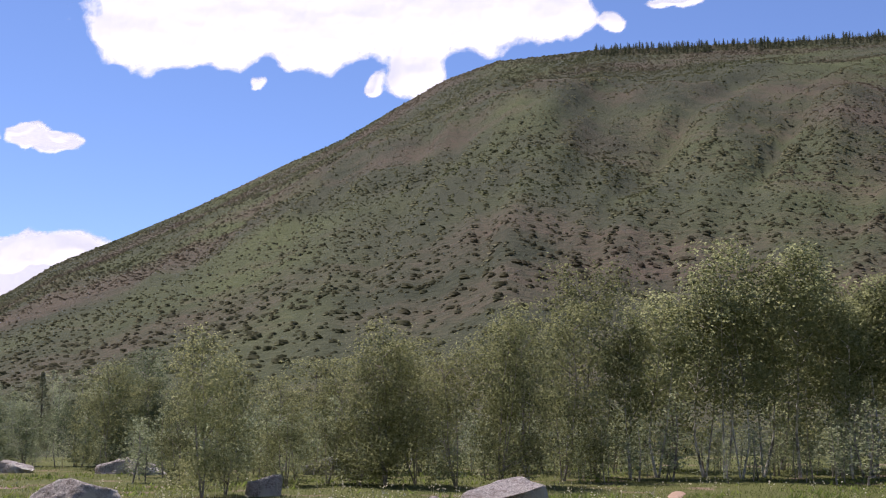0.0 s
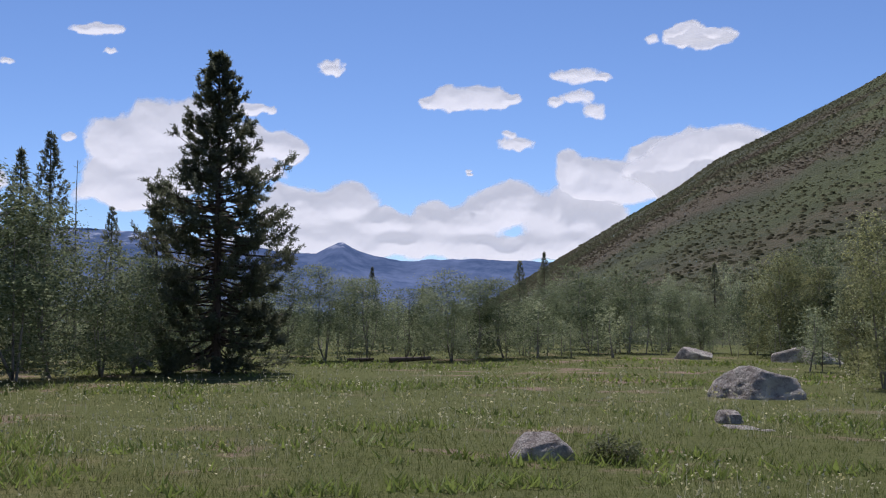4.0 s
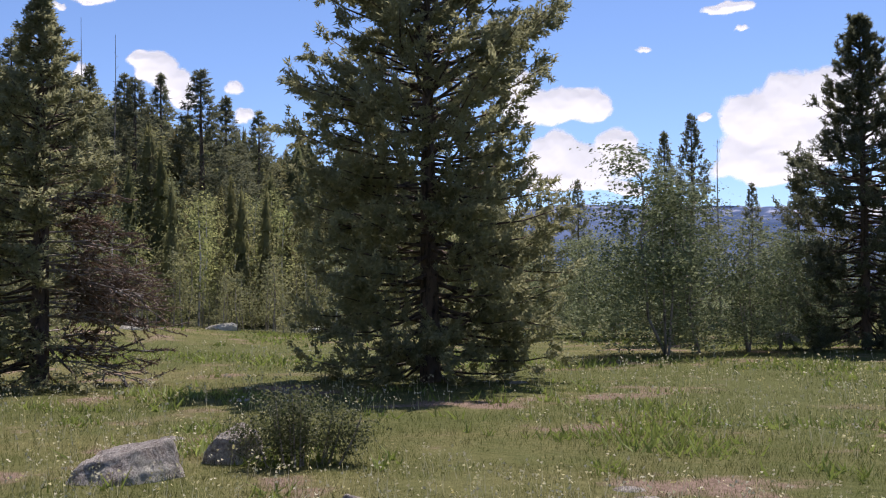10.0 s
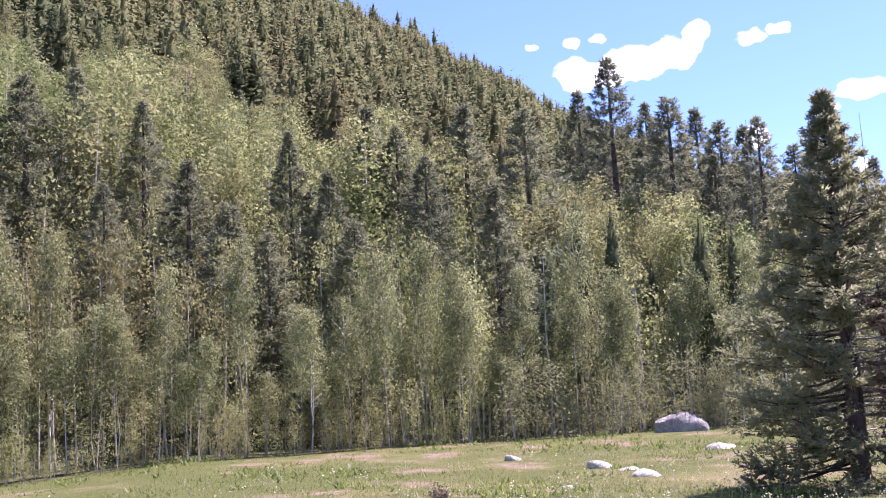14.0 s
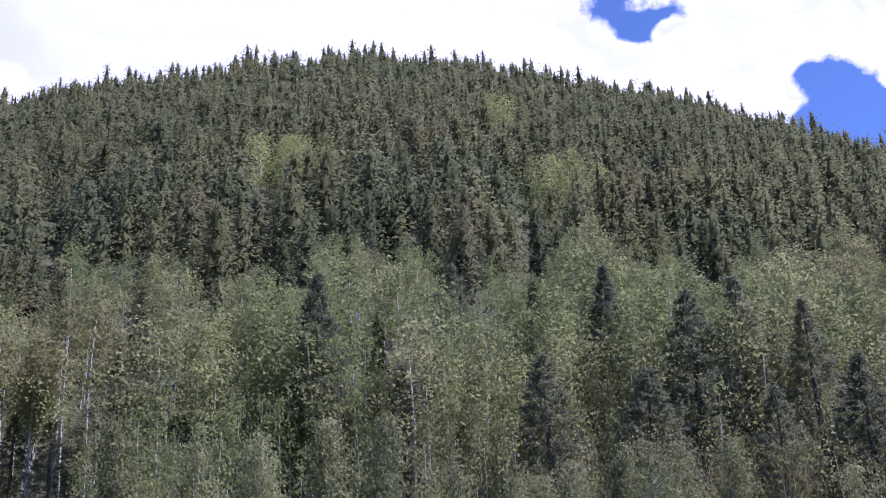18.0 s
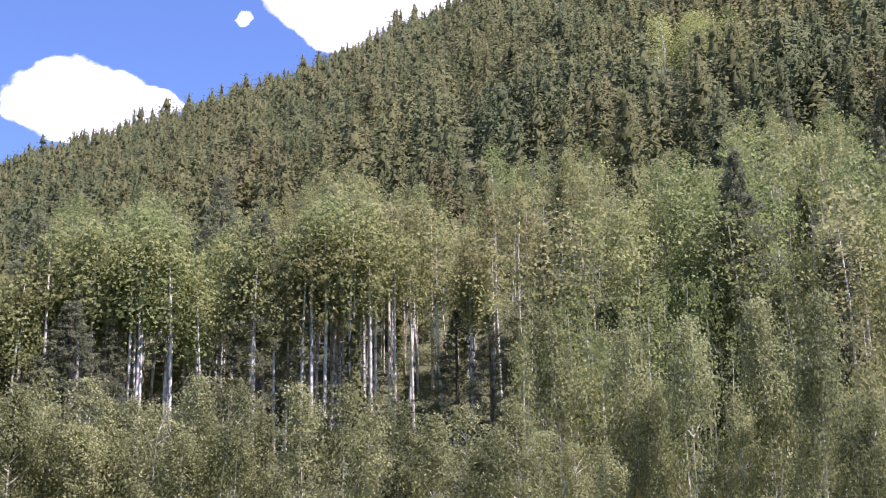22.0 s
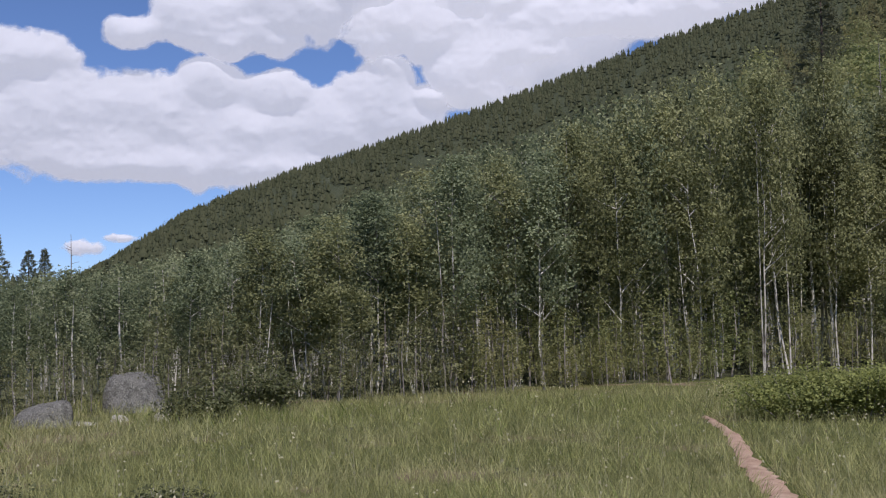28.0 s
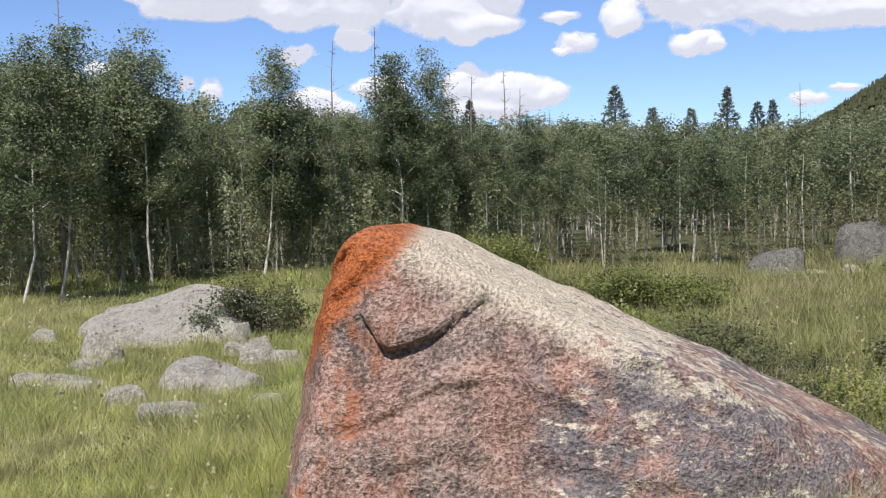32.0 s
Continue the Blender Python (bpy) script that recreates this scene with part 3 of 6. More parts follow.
def far_conifer(seed, wide=0.17, levels=4, spokes=3, tufts=120, tuft=0.03, core=0.4):
    """A conifer of sprays of needles round a slim ragged core; for seeing from afar."""
    g = np.random.default_rng(seed)
    soup = Soup()
    k = np.arange(2 * spokes)
    for i in range(levels):
        u = (i + g.uniform(0, 0.5)) / levels
        z = 0.05 + 0.9 * u
        full = core * wide * (1 - u) ** 0.65 + 0.01
        a = k * np.pi / spokes + g.uniform(0, 6) + g.normal(0, 0.12, len(k))
        rr = full * np.where(k % 2, g.uniform(0.5, 0.75, len(k)), g.uniform(0.82, 1.2, len(k)))
        ring = np.c_[np.cos(a) * rr, np.sin(a) * rr, z - rr * g.uniform(0.15, 0.5, len(k))]
        top = np.array([[g.normal(0, 0.006), g.normal(0, 0.006), min(1.02, z + 0.95 / levels * 1.5 + full * 0.35)]])
        soup.add(np.r_[top, ring], np.stack([0 * k, 1 + k, 1 + (k + 1) % len(k)], 1), 0)
    h = 0.05 + 0.93 * ((np.arange(tufts) + g.uniform(0, 1, tufts)) / tufts) ** 1.1
    a = np.arange(tufts) * 2.39996 + g.normal(0, 0.3, tufts)
    rr = (wide * (1 - h) ** 0.62 + 0.008) * g.uniform(0.35, 1.05, tufts)
    out = np.c_[np.cos(a) * 0.9, np.sin(a) * 0.9, np.full(tufts, 0.9)]
    leaves(soup, np.c_[np.cos(a) * rr, np.sin(a) * rr, h], tuft * (0.55 + 0.6 * (1 - h)), g, 0, np.c_[np.cos(a) * 0.4, np.sin(a) * 0.4, np.full(tufts, -0.7)], out, 0.5)
    tip = np.array([[-0.009, 0, 0.88], [0.009, 0, 0.88], [0, 0, 1.05], [0, -0.009, 0.88], [0, 0.009, 0.88]])
    soup.add(tip, np.array([[0, 1, 2], [3, 4, 2]]), 0)
    return soup.arrays()


def far_aspen(seed, n_leaf, leaf, crown_from=0.45, wide=0.17, stem=1.0, clumps=9):
    """An aspen whose crown is a heap of leafy clumps on a pale stem."""
    g = np.random.default_rng(seed)
    soup = Soup()
    tube(soup, np.c_[g.normal(0, 0.012, (3, 2)), [-0.03, 0.5, 0.9]], np.array([0.0105, 0.0078, 0.002]) * stem, 5, 1)
    cs, ns = [], []
    for k in range(clumps):
        u = (k + g.uniform(0.2, 0.8)) / clumps
        a = k * 2.4 + g.normal(0, 0.4)
        body = np.sin(np.pi * (0.16 + 0.8 * u)) ** 0.6
        size = wide * g.uniform(0.4, 0.6) * (0.55 + 0.45 * body)
        off = wide * body * g.uniform(0.25, 0.62) if k < clumps - 1 else 0.0
        c = np.array([np.cos(a) * off, np.sin(a) * off, crown_from + (0.95 - crown_from) * u])
        n = int(n_leaf / clumps)
        d = g.normal(size=(n, 3))
        d /= np.linalg.norm(d, axis=1, keepdims=True)
        cs.append(c + d * size * np.array([1, 1, 1.25]) * g.uniform(0.35, 1.15, (n, 1)))
        ns.append(d + c * np.array([1.5, 1.5, 0]) / wide)
    leaves(soup, np.concatenate(cs), leaf, g, 0, None, np.concatenate(ns), 0.3)
    return soup.arrays()


def plant_meshes(kind, variants, wood_mat, leaf_mat):
    return [(w.mesh(kind + "_trunk", wood_mat, True), c.mesh(kind + "_crown", leaf_mat)) for w, c in variants]


def plant(name, meshes, at, height, turn, wide=1.0, lean=(0, 0), label="", category="tree", group=""):
    """A tree: an empty at its foot that carries trunk and crown."""
    root = new(name)
    root.empty_display_size = 0.2
    root.matrix_world = Matrix.Translation(at) @ pose(0, 0, 0, lean[0], lean[1], turn) @ Matrix.Diagonal((height * wide, height * wide, height, 1))
    for part_name, me in zip(("trunk", "crown"), meshes):
        part(part_name, me, root)
    return tagged(root, label, category, group)


def at(az, r, sink=0.0):
    x, y, z = xyz_of(az, r)
    return Vector((x, y, z - sink))


aspens = plant_meshes("aspen", [aspen_parts(s, 2700, 0.0082, cf, w, 0.03, 6, st) for s, cf, w, st in ((1, 0.28, 0.17, 1), (2, 0.36, 0.16, 2), (3, 0.22, 0.2, 2), (4, 0.42, 0.15, 1), (5, 0.32, 0.18, 2), (6, 0.26, 0.17, 1))], aspen_bark, aspen_leaf)
warm_aspens, pale_aspens = [(w, c.copy()) for w, c in aspens], [(w, c.copy()) for w, c in aspens]
for (_, warm), (_, pale) in zip(warm_aspens, pale_aspens):
    warm.materials[0], pale.materials[0] = young_leaf, pale_leaf
edge_aspens = plant_meshes("edge_aspen", [aspen_parts(s, 5600, 0.0058, cf, w, 0.03, 6, 1) for s, cf, w in ((91, 0.22, 0.125), (92, 0.3, 0.115), (93, 0.26, 0.135))], aspen_bark, aspen_leaf)
bushy, grey_bushy = [plant_meshes("young_aspen", [aspen_parts(s, 4600, 0.0086, cf, w, 0.04, 6, 3) for s, cf, w in ((11, 0.06, 0.27), (12, 0.1, 0.29), (13, 0.05, 0.25), (14, 0.1, 0.28))], grey_bark, leaf) for leaf in (young_leaf, aspen_leaf)]
broad = ([0, 0.05, 0.3, 0.55, 0.75, 0.9, 1.0], [0.75, 0.88, 0.98, 1.0, 0.82, 0.46, 0.1])
cone = ([0, 0.06, 0.3, 0.6, 0.85, 1.0], [0.75, 1.0, 0.85, 0.52, 0.22, 0.03])
spire = ([0, 0.06, 0.3, 0.55, 0.75, 0.9, 1.0], [0.7, 1.0, 0.9, 0.6, 0.32, 0.1, 0.02])
ragged = ([0, 0.05, 0.2, 0.42, 0.53, 0.6, 0.72, 0.88, 1.0], [0.8, 0.88, 0.88, 1.0, 0.88, 0.56, 0.42, 0.2, 0.02])
spruces = plant_meshes("spruce", [pine_parts(21, 300, 0.245, ragged, 0.0105, 40, 0.016, 0.42), pine_parts(22, 230, 0.2, cone, 0.0135, 9, 0.014, 0.3, boughs=False), pine_parts(23, 230, 0.18, spire, 0.0135, 9, 0.014, 0.3, boughs=False)], dark_bark, spruce_needle)
pines = plant_meshes("pine", [pine_parts(31, 300, 0.275, broad, 0.0112, 44, 0.022, 0.34), pine_parts(32, 300, 0.24, spire, 0.0115, 25, 0.02, 0.35, 0.0, lambda z, a: z < 0.5 and math.cos(a) > 0.35)], dark_bark, pine_needle)

# ---- the trees that stand alone in the meadow ----
plant("pine_tree", pines[0], at(64.65, 21.8), 8.8, 40, 1.05, label="broad dark lodgepole pine standing alone in the meadow grass", category="pine tree")
plant("spruce_tree", spruces[0], at(44.02, 33.0), 9.05, 10, 0.98, label="tall narrow dark spruce with ragged branches at the meadow edge", category="spruce tree")
half_dead = plant("pine_tree", pines[1], at(83.1, 22.6), 7.35, 83.6, 1.3, label="dark conifer with a dead brown lower side in dry grass", category="pine tree")


def dead_branch(g):
    """A bough without green: bare twigs and some brown needles."""
    soup = Soup()
    z, a = g.uniform(0.06, 0.5), g.normal(0, 0.6)
    L = g.uniform(0.12, 0.27) * (1.1 - z * 0.9)
    d = np.array([np.cos(a), np.sin(a), g.uniform(-0.3, 0.05)])
    top = np.array([0, 0, z])
    tube(soup, [top, top + d * L * 0.55 + (0, 0, 0.01), top + d * L], [0.0026, 0.0017, 0.0006], 4, 1)
    for k in range(12):
        u = g.uniform(0.3, 1.0)
        w = d + g.normal(0, 0.6, 3)
        p = top + d * L * u
        q = p + w / np.linalg.norm(w) * L * 0.28
        tube(soup, [p, q], [0.0014, 0.0005], 3, 1)
        n = 26
        needles(soup, p + np.outer(g.uniform(0.2, 1, n), q - p), w + g.normal(0, 0.7, (n, 3)), 0.011, 0.0034, g)
    return soup.mesh("dead_branch", [dead_needle, grey_bark])


g = np.random.default_rng(33)
for k in range(56):
    part("dead_branch", dead_branch(g), half_dead, "dry brown bough with dead needles")
for az, r, h, k, w in ((51.8, 40, 7.6, 1, 0.9), (53.1, 41, 7.2, 2, 1.0), (46.9, 46, 6.0, 2, 1.3), (57.3, 60, 7.4, 1, 0.9), (59.2, 62, 6.5, 2, 1.0), (49.0, 52, 6.3, 1, 0.9), (55.0, 66, 6.0, 2, 1.0),
                       (36.5, 70, 4.6, 2, 1.0), (29.2, 75, 5.2, 1, 1.0), (28.0, 78, 5.4, 2, 1.0), (19.8, 72, 4.3, 2, 1.2), (13.0, 80, 5.0, 1, 1.0), (34.0, 90, 4.0, 2, 0.8), (24.5, 80, 3.6, 1, 1.1)):
    plant("fir_tree", spruces[k], at(az, r), h, az * 37, w, label="slender dark green fir behind young aspens", category="fir tree", group="firs behind the meadow")

rng = np.random.default_rng(5)


def young_row(rows, group, label, kinds):
    for az, r, h, w in rows:
        k = int(rng.integers(0, 4))
        plant("aspen_tree", kinds[k], at(az, r), h, float(rng.uniform(0, 360)), w * (1.4 if kinds is grey_bushy else 1.4 if kinds is pale_aspens else 1.22), (float(rng.normal(0, 2)), float(rng.normal(0, 2))), label, "aspen tree", group)


young_row([(53.2, 29.6, 5.1, 1.1), (51.6, 31, 4.3, 0.95), (49.3, 31.8, 3.5, 1.15), (47.9, 33, 3.0, 1.15), (55.6, 40, 3.7, 1.15), (57.2, 42, 3.5, 1.15), (46.6, 38, 3.4, 1.1), (52.9, 36, 4.2, 1.0), (45.2, 42, 3.2, 1.1), (58.8, 46, 3.6, 1.15)],
          "aspens beside the spruce", "young grey-green aspen with slim pale stems in grass", grey_bushy)
young_row([(38.8, 41, 3.3, 1.1), (36.7, 42, 3.0, 1.1), (34.8, 44, 2.6, 1.2), (32.6, 41, 3.2, 1.1), (31.4, 43, 3.0, 1.1), (30.0, 44, 2.9, 1.2), (28.3, 46, 2.8, 1.1), (25.8, 50, 3.7, 1.1), (23.9, 51, 3.6, 1.0),
           (22.0, 54, 3.0, 1.1), (20.4, 53, 2.7, 1.2), (18.2, 52, 2.8, 1.2), (16.3, 49, 4.0, 1.1), (14.9, 47, 4.5, 1.0), (40.6, 46, 3.4, 1.1), (42.2, 50, 3.4, 1.2), (45.0, 48, 3.2, 1.2), (37.6, 52, 3.2, 1.2),
           (33.4, 56, 3.0, 1.3), (27.0, 58, 3.6, 1.2), (24.6, 60, 3.6, 1.2)], "small aspens across the valley", "small bushy aspen at the far edge of the meadow", grey_bushy)
young_row([(16.7, 46, 4.1, 0.9), (15.2, 45, 3.4, 1.0), (12.3, 27.8, 3.9, 0.8), (11.2, 28.6, 3.3, 0.85), (13.4, 33, 2.6, 1.0), (8.4, 33.5, 3.0, 1.0), (6.4, 34, 3.3, 1.0), (4.9, 33, 3.7, 0.9), (3.6, 32.4, 4.5, 0.8), (2.2, 33, 3.9, 0.9),
           (0.2, 31.5, 3.7, 0.9), (-1.9, 31.6, 5.0, 0.8), (-3.3, 32.5, 4.4, 0.85), (-5.0, 35, 5.2, 0.85), (-6.6, 38, 6.9, 0.8)],
          "aspens under the brush hill", "leafy young aspen below the brush-covered mountain slope", bushy)
young_row([(-9.4, 38, 5.8, 1.0), (-11.6, 38.5, 6.6, 0.85), (-12.6, 38, 7.4, 0.8), (-14.4, 39, 6.9, 0.9), (-16.0, 38.5, 7.3, 0.9),
           (-17.6, 40, 6.6, 0.95), (-19.2, 39, 6.4, 0.95), (-21.0, 40, 6.4, 1.0), (-23.0, 41, 6.8, 1.0), (-25.5, 42, 6.5, 1.0), (-28, 43, 6.8, 1.0), (-8.2, 37, 5.0, 0.8), (-13.4, 37.5, 5.6, 0.8), (-18.3, 38, 5.4, 0.8)],
          "aspens under the brush hill", "sunlit pale-stemmed aspen below the brush-covered slope", pale_aspens)
young_row([(2.0, 41, 4.6, 1.2), (-2.4, 42, 5.2, 1.1), (-10.4, 44, 6.6, 1.1),
           (-15.2, 45, 7.0, 1.1), (-18.4, 46, 7.0, 1.1), (-21.8, 46, 7.0, 1.1), (7.2, 43, 4.0, 1.2), (12.2, 48, 3.6, 1.2), (17.2, 52, 3.0, 1.2)],
          "aspens under the brush hill", "leafy young aspen below the brush-covered mountain slope", bushy)

# ---- woods: the nearest trees are things of their own, the rest is one sheet of forest ----
def scatter(n, az0, az1, r0, r1, seed, gap=0.0):
    g = np.random.default_rng(seed)
    az = g.uniform(az0, az1, n)
    r = np.sqrt(g.uniform(r0 ** 2, r1 ** 2, n))
    return az, r, g


WOOD_EDGE = curve([(58, 54), (66, 49), (80, 46), (90, 45.5), (97, 45), (104, 43), (112, 41), (120, 40), (150, 40), (180, 40), (188, 38), (194, 33), (200, 31), (206, 28.5), (212, 27), (218, 26.5), (223, 26), (228, 24.3), (233, 23.5), (240, 25), (250, 24), (265, 20), (285, 20)])
ASPEN_TOP = curve([(88, 8), (100, 12), (113, 17.5), (119, 18.5), (127, 19.2), (140, 19.6), (150, 18.8), (160, 18), (170, 16.8), (182, 14.0), (191, 12.0), (199, 10.2), (207, 8.2), (226, 3.2), (285, 5)])

FRONT_TOP = curve([(86, 5.6), (92, 6.6), (98, 7.5), (113, 6.3), (130, 8), (150, 8.6), (170, 8.4), (182, 9.2), (187, 10.5), (193, 11.9), (199, 10.4), (207, 8.0), (215, 5.1), (221, 3.7), (226, 2.9), (241, 3.8), (250, 4.4), (262, 6.6), (285, 7)])


def belt_top(az):
    """The aspens climb the slope to an uneven line."""
    return ASPEN_TOP(az) + 0.9 * np.sin(np.asarray(az) * 0.55 + 1.0) + 0.7 * np.sin(np.asarray(az) * 1.45) - 0.3


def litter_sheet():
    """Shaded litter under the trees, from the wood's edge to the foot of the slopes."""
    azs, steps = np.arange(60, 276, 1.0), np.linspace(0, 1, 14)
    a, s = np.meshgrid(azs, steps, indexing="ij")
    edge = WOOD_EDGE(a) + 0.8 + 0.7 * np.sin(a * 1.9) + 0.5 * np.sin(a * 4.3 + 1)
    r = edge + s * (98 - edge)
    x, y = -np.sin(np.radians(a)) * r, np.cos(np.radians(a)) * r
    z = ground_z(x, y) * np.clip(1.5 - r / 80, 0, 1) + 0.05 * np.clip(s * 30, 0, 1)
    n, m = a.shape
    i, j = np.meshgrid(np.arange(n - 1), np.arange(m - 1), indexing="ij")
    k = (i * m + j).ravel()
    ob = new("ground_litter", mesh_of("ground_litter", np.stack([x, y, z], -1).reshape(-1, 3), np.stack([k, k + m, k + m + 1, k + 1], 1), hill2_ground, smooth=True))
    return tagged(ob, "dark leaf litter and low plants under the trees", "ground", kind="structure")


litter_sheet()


def height_to(az, r, el):
    """How tall a tree at a bearing and distance is whose top shows at el degrees."""
    return EYE_Z + r * np.tan(np.radians(el)) - land_z(az, r)


front = []
for i, az in enumerate(np.r_[np.arange(87, 166, 1.0), np.arange(166, 190, 0.5), np.arange(190, 271, 0.78)]):
    g = np.random.default_rng(900 + i)
    az = az + g.normal(0, 0.3)
    r = WOOD_EDGE(az) + g.uniform(0, 6)
    front.append((az, r, max(2.0, height_to(az, r, FRONT_TOP(az) * g.uniform(0.4 if az < 150 else 0.68, 1.45 if az < 150 else 1.05)))))
for az, el, r in ((242.7, 7.0, 25), (243.3, 6.2, 25.5), (244, 6.7, 24.5), (244.5, 5.8, 26), (250.7, 7.1, 23.5), (250.1, 6.2, 24.5), (256, 7.9, 22), (255.2, 6.9, 23), (256.7, 6.8, 22.6), (258, 7.0, 23), (259.2, 7.2, 21), (260.1, 7.9, 19.5), (260.9, 7.0, 21), (261.8, 7.4, 19), (263.2, 7.4, 20), (241.8, 5.6, 27), (197.7, 10.9, 34), (190.6, 12.1, 36), (188.6, 12.3, 40)):
    front.append((az, r, height_to(az, r, el)))
for i, (az, r, h) in enumerate(front):
    plant("aspen_tree", edge_aspens[i % 3] if az > 236 else (aspens if az + 14 * math.sin(i * 5.1) > 208 else pale_aspens if az + 12 * math.sin(i * 3.7) < 142 else warm_aspens)[i % 6], at(az, r), float(h), i * 77.0, float(np.clip((5.4 if az > 236 else 4.6 if az < 150 else 6.0) / h, 0.62, 1.15)), (float(rng.normal(0, 1.6)), float(rng.normal(0, 1.6))),
          "slim aspen with pale trunk at the edge of the wood", "aspen tree", "aspens along the edge of the wood")

near_tree = [far_conifer(s, w, 6, 4, 400, 0.0155, 0.5) for s, w in ((141, 0.17), (142, 0.15))]
far_c = [far_conifer(s, w) for s, w in ((41, 0.17), (42, 0.145), (43, 0.19), (44, 0.16))]
ridge_c = [far_conifer(s, w, 3, 3, 44, 0.042, 0.5) for s, w in ((46, 0.18), (47, 0.16), (48, 0.2))]
tall_a = [far_aspen(s, 620, 0.009, cf, w, 0.42, 10) for s, cf, w in ((51, 0.44, 0.15), (52, 0.5, 0.14), (53, 0.4, 0.16), (56, 0.47, 0.17))]
mid_a = [far_aspen(s, 440, 0.0112, cf, w, 0.7, 9) for s, cf, w in ((57, 0.26, 0.19), (58, 0.34, 0.18), (59, 0.2, 0.2))]
low_a = [far_aspen(s, 250, 0.016, cf, w, 0.9, 8) for s, cf, w in ((54, 0.08, 0.27), (55, 0.14, 0.25))]


def split(places, n, seed):
    which = np.random.default_rng(seed).integers(0, n, len(places))
    return [places[which == k] for k in range(n)]


def places_of(az, r, h, w):
    p = xyz_of(az, r)
    return np.c_[p, h, w]


# tall aspens on the slope, behind a strip of low growth
az, r, g = scatter(1080, 97, 192, 55, 108, 61)
az, r = az[(r > 66) | (az < 152) | (az > 183)], r[(r > 66) | (az < 152) | (az > 183)]
h = np.minimum(g.uniform(8.5, 13.0, len(az)), height_to(az, r, belt_top(az) + g.normal(0, 0.6, len(az))))
keep = h > 4.5
tall_places = places_of(az[keep], r[keep], h[keep], g.uniform(0.95, 1.35, keep.sum()))
aside_az, aside_r = g.uniform(85, 101, 190), g.uniform(56, 100, 190)
aside_h = np.minimum(g.uniform(7, 12, 190), height_to(aside_az, aside_r, np.interp(aside_az, [85, 92, 101], [8.5, 11.0, 13.5]) * g.uniform(0.75, 1.05, 190)))
tall_places = np.r_[tall_places, places_of(aside_az, aside_r, aside_h, g.uniform(0.95, 1.3, 190))[aside_h > 3.5]]
# the first rank there shows its bare stems above the low growth
g2 = np.random.default_rng(161)
bare_az, bare_r = g2.uniform(153, 184, 170), g2.uniform(58, 65, 170)
bare_az += 0.5 * np.sin(bare_az * 2.3)
bare = places_of(bare_az, bare_r, np.clip(height_to(bare_az, bare_r, belt_top(bare_az) * g2.uniform(0.82, 1.02, 170)), 6, 13), g2.uniform(0.9, 1.2, 170))
bare_a = [far_aspen(s, 480, 0.0096, cf, w, 0.75, 9) for s, cf, w in ((151, 0.56, 0.14), (152, 0.62, 0.13), (153, 0.52, 0.14))]
# the low wood round the meadow's far end, and the fill beside the pines
az, r, g = scatter(1150, 185, 272, 24, 62, 67)
h = height_to(az, r, FRONT_TOP(az) * g.uniform(0.7, 1.04, len(az)))
keep = (r > WOOD_EDGE(az) + 2) & (h > 2)
low_places = places_of(az[keep], r[keep], h[keep], np.clip(7.0 / h[keep], 0.9, 1.3))
az, r, g = scatter(430, 100, 152, 46, 58, 78)
mids = places_of(az, r, g.uniform(3.6, 9.0, len(az)), g.uniform(0.62, 1.0, len(az)))
az, r, g = scatter(430, 60, 100, 47, 100, 68)
h = height_to(az, r, np.interp(az, [60, 75, 85, 100], [3.4, 5.8, 6.8, 9.4]) * g.uniform(0.45, 1.0, len(az)))
keep = h > 2
fill_places = places_of(az[keep], r[keep], np.clip(h[keep], 2, 11), g.uniform(0.9, 1.3, keep.sum()))
wood_aspens = new("aspen_wood", strewn_mesh("aspen_wood", list(zip(tall_a, split(tall_places, 4, 62))) + list(zip(mid_a, split(np.r_[mids, fill_places[::2]], 3, 69))) + list(zip(bare_a, split(bare, 3, 162))), [aspen_leaf_far, aspen_bark], np.random.default_rng(63)))
tagged(wood_aspens, "dense aspen wood with pale trunks on the lower slope", "aspen wood", kind="stuff")

low_wood = new("aspen_wood", strewn_mesh("low_wood", list(zip(mid_a, split(np.r_[low_places, fill_places[1::2]], 3, 79))), [shaded_wood_leaf, aspen_bark], np.random.default_rng(80)))
tagged(low_wood, "low dense aspen wood round the end of the meadow", "aspen wood", kind="stuff")

# undergrowth at the wood's edge
az, r, g = scatter(760, 62, 270, 24, 60, 64)
keep = (r > WOOD_EDGE(az) - 0.5)
az2, r2 = np.r_[g.uniform(100, 268, 230), g.uniform(194, 268, 80), g.uniform(192, 224, 70)], g.uniform(-0.8, 2.2, 380)
az3, az4, az5 = g.uniform(58, 99, 230), g.uniform(146, 204, 300), g.uniform(88, 132, 130)
az = np.r_[az[keep], az2, az3, az4, az5]
r = np.r_[r[keep], WOOD_EDGE(az2) + r2, WOOD_EDGE(az3) + g.uniform(-2, 9, 230), WOOD_EDGE(az4) + g.uniform(0, 12, 300), WOOD_EDGE(az5) + g.uniform(-0.6, 2.5, 130)]
under = places_of(az, r, g.uniform(0.7, 2.6, len(az)) * np.where(az < 100, 1.25, np.where(az > 222, 0.6, 1.0)), g.uniform(0.9, 1.4, len(az)))
for some, leaf in ((under[(az >= 100) & (az < 206)], aspen_leaf_far), (under[(az < 100) | (az >= 206)], shrub_leaf)):
    und = new("undergrowth", strewn_mesh("undergrowth", list(zip(low_a, split(some, 2, 65))), [leaf, grey_bark], np.random.default_rng(66)))
    tagged(und, "bushy young aspens and shrubs under the taller trees", "undergrowth", kind="stuff")

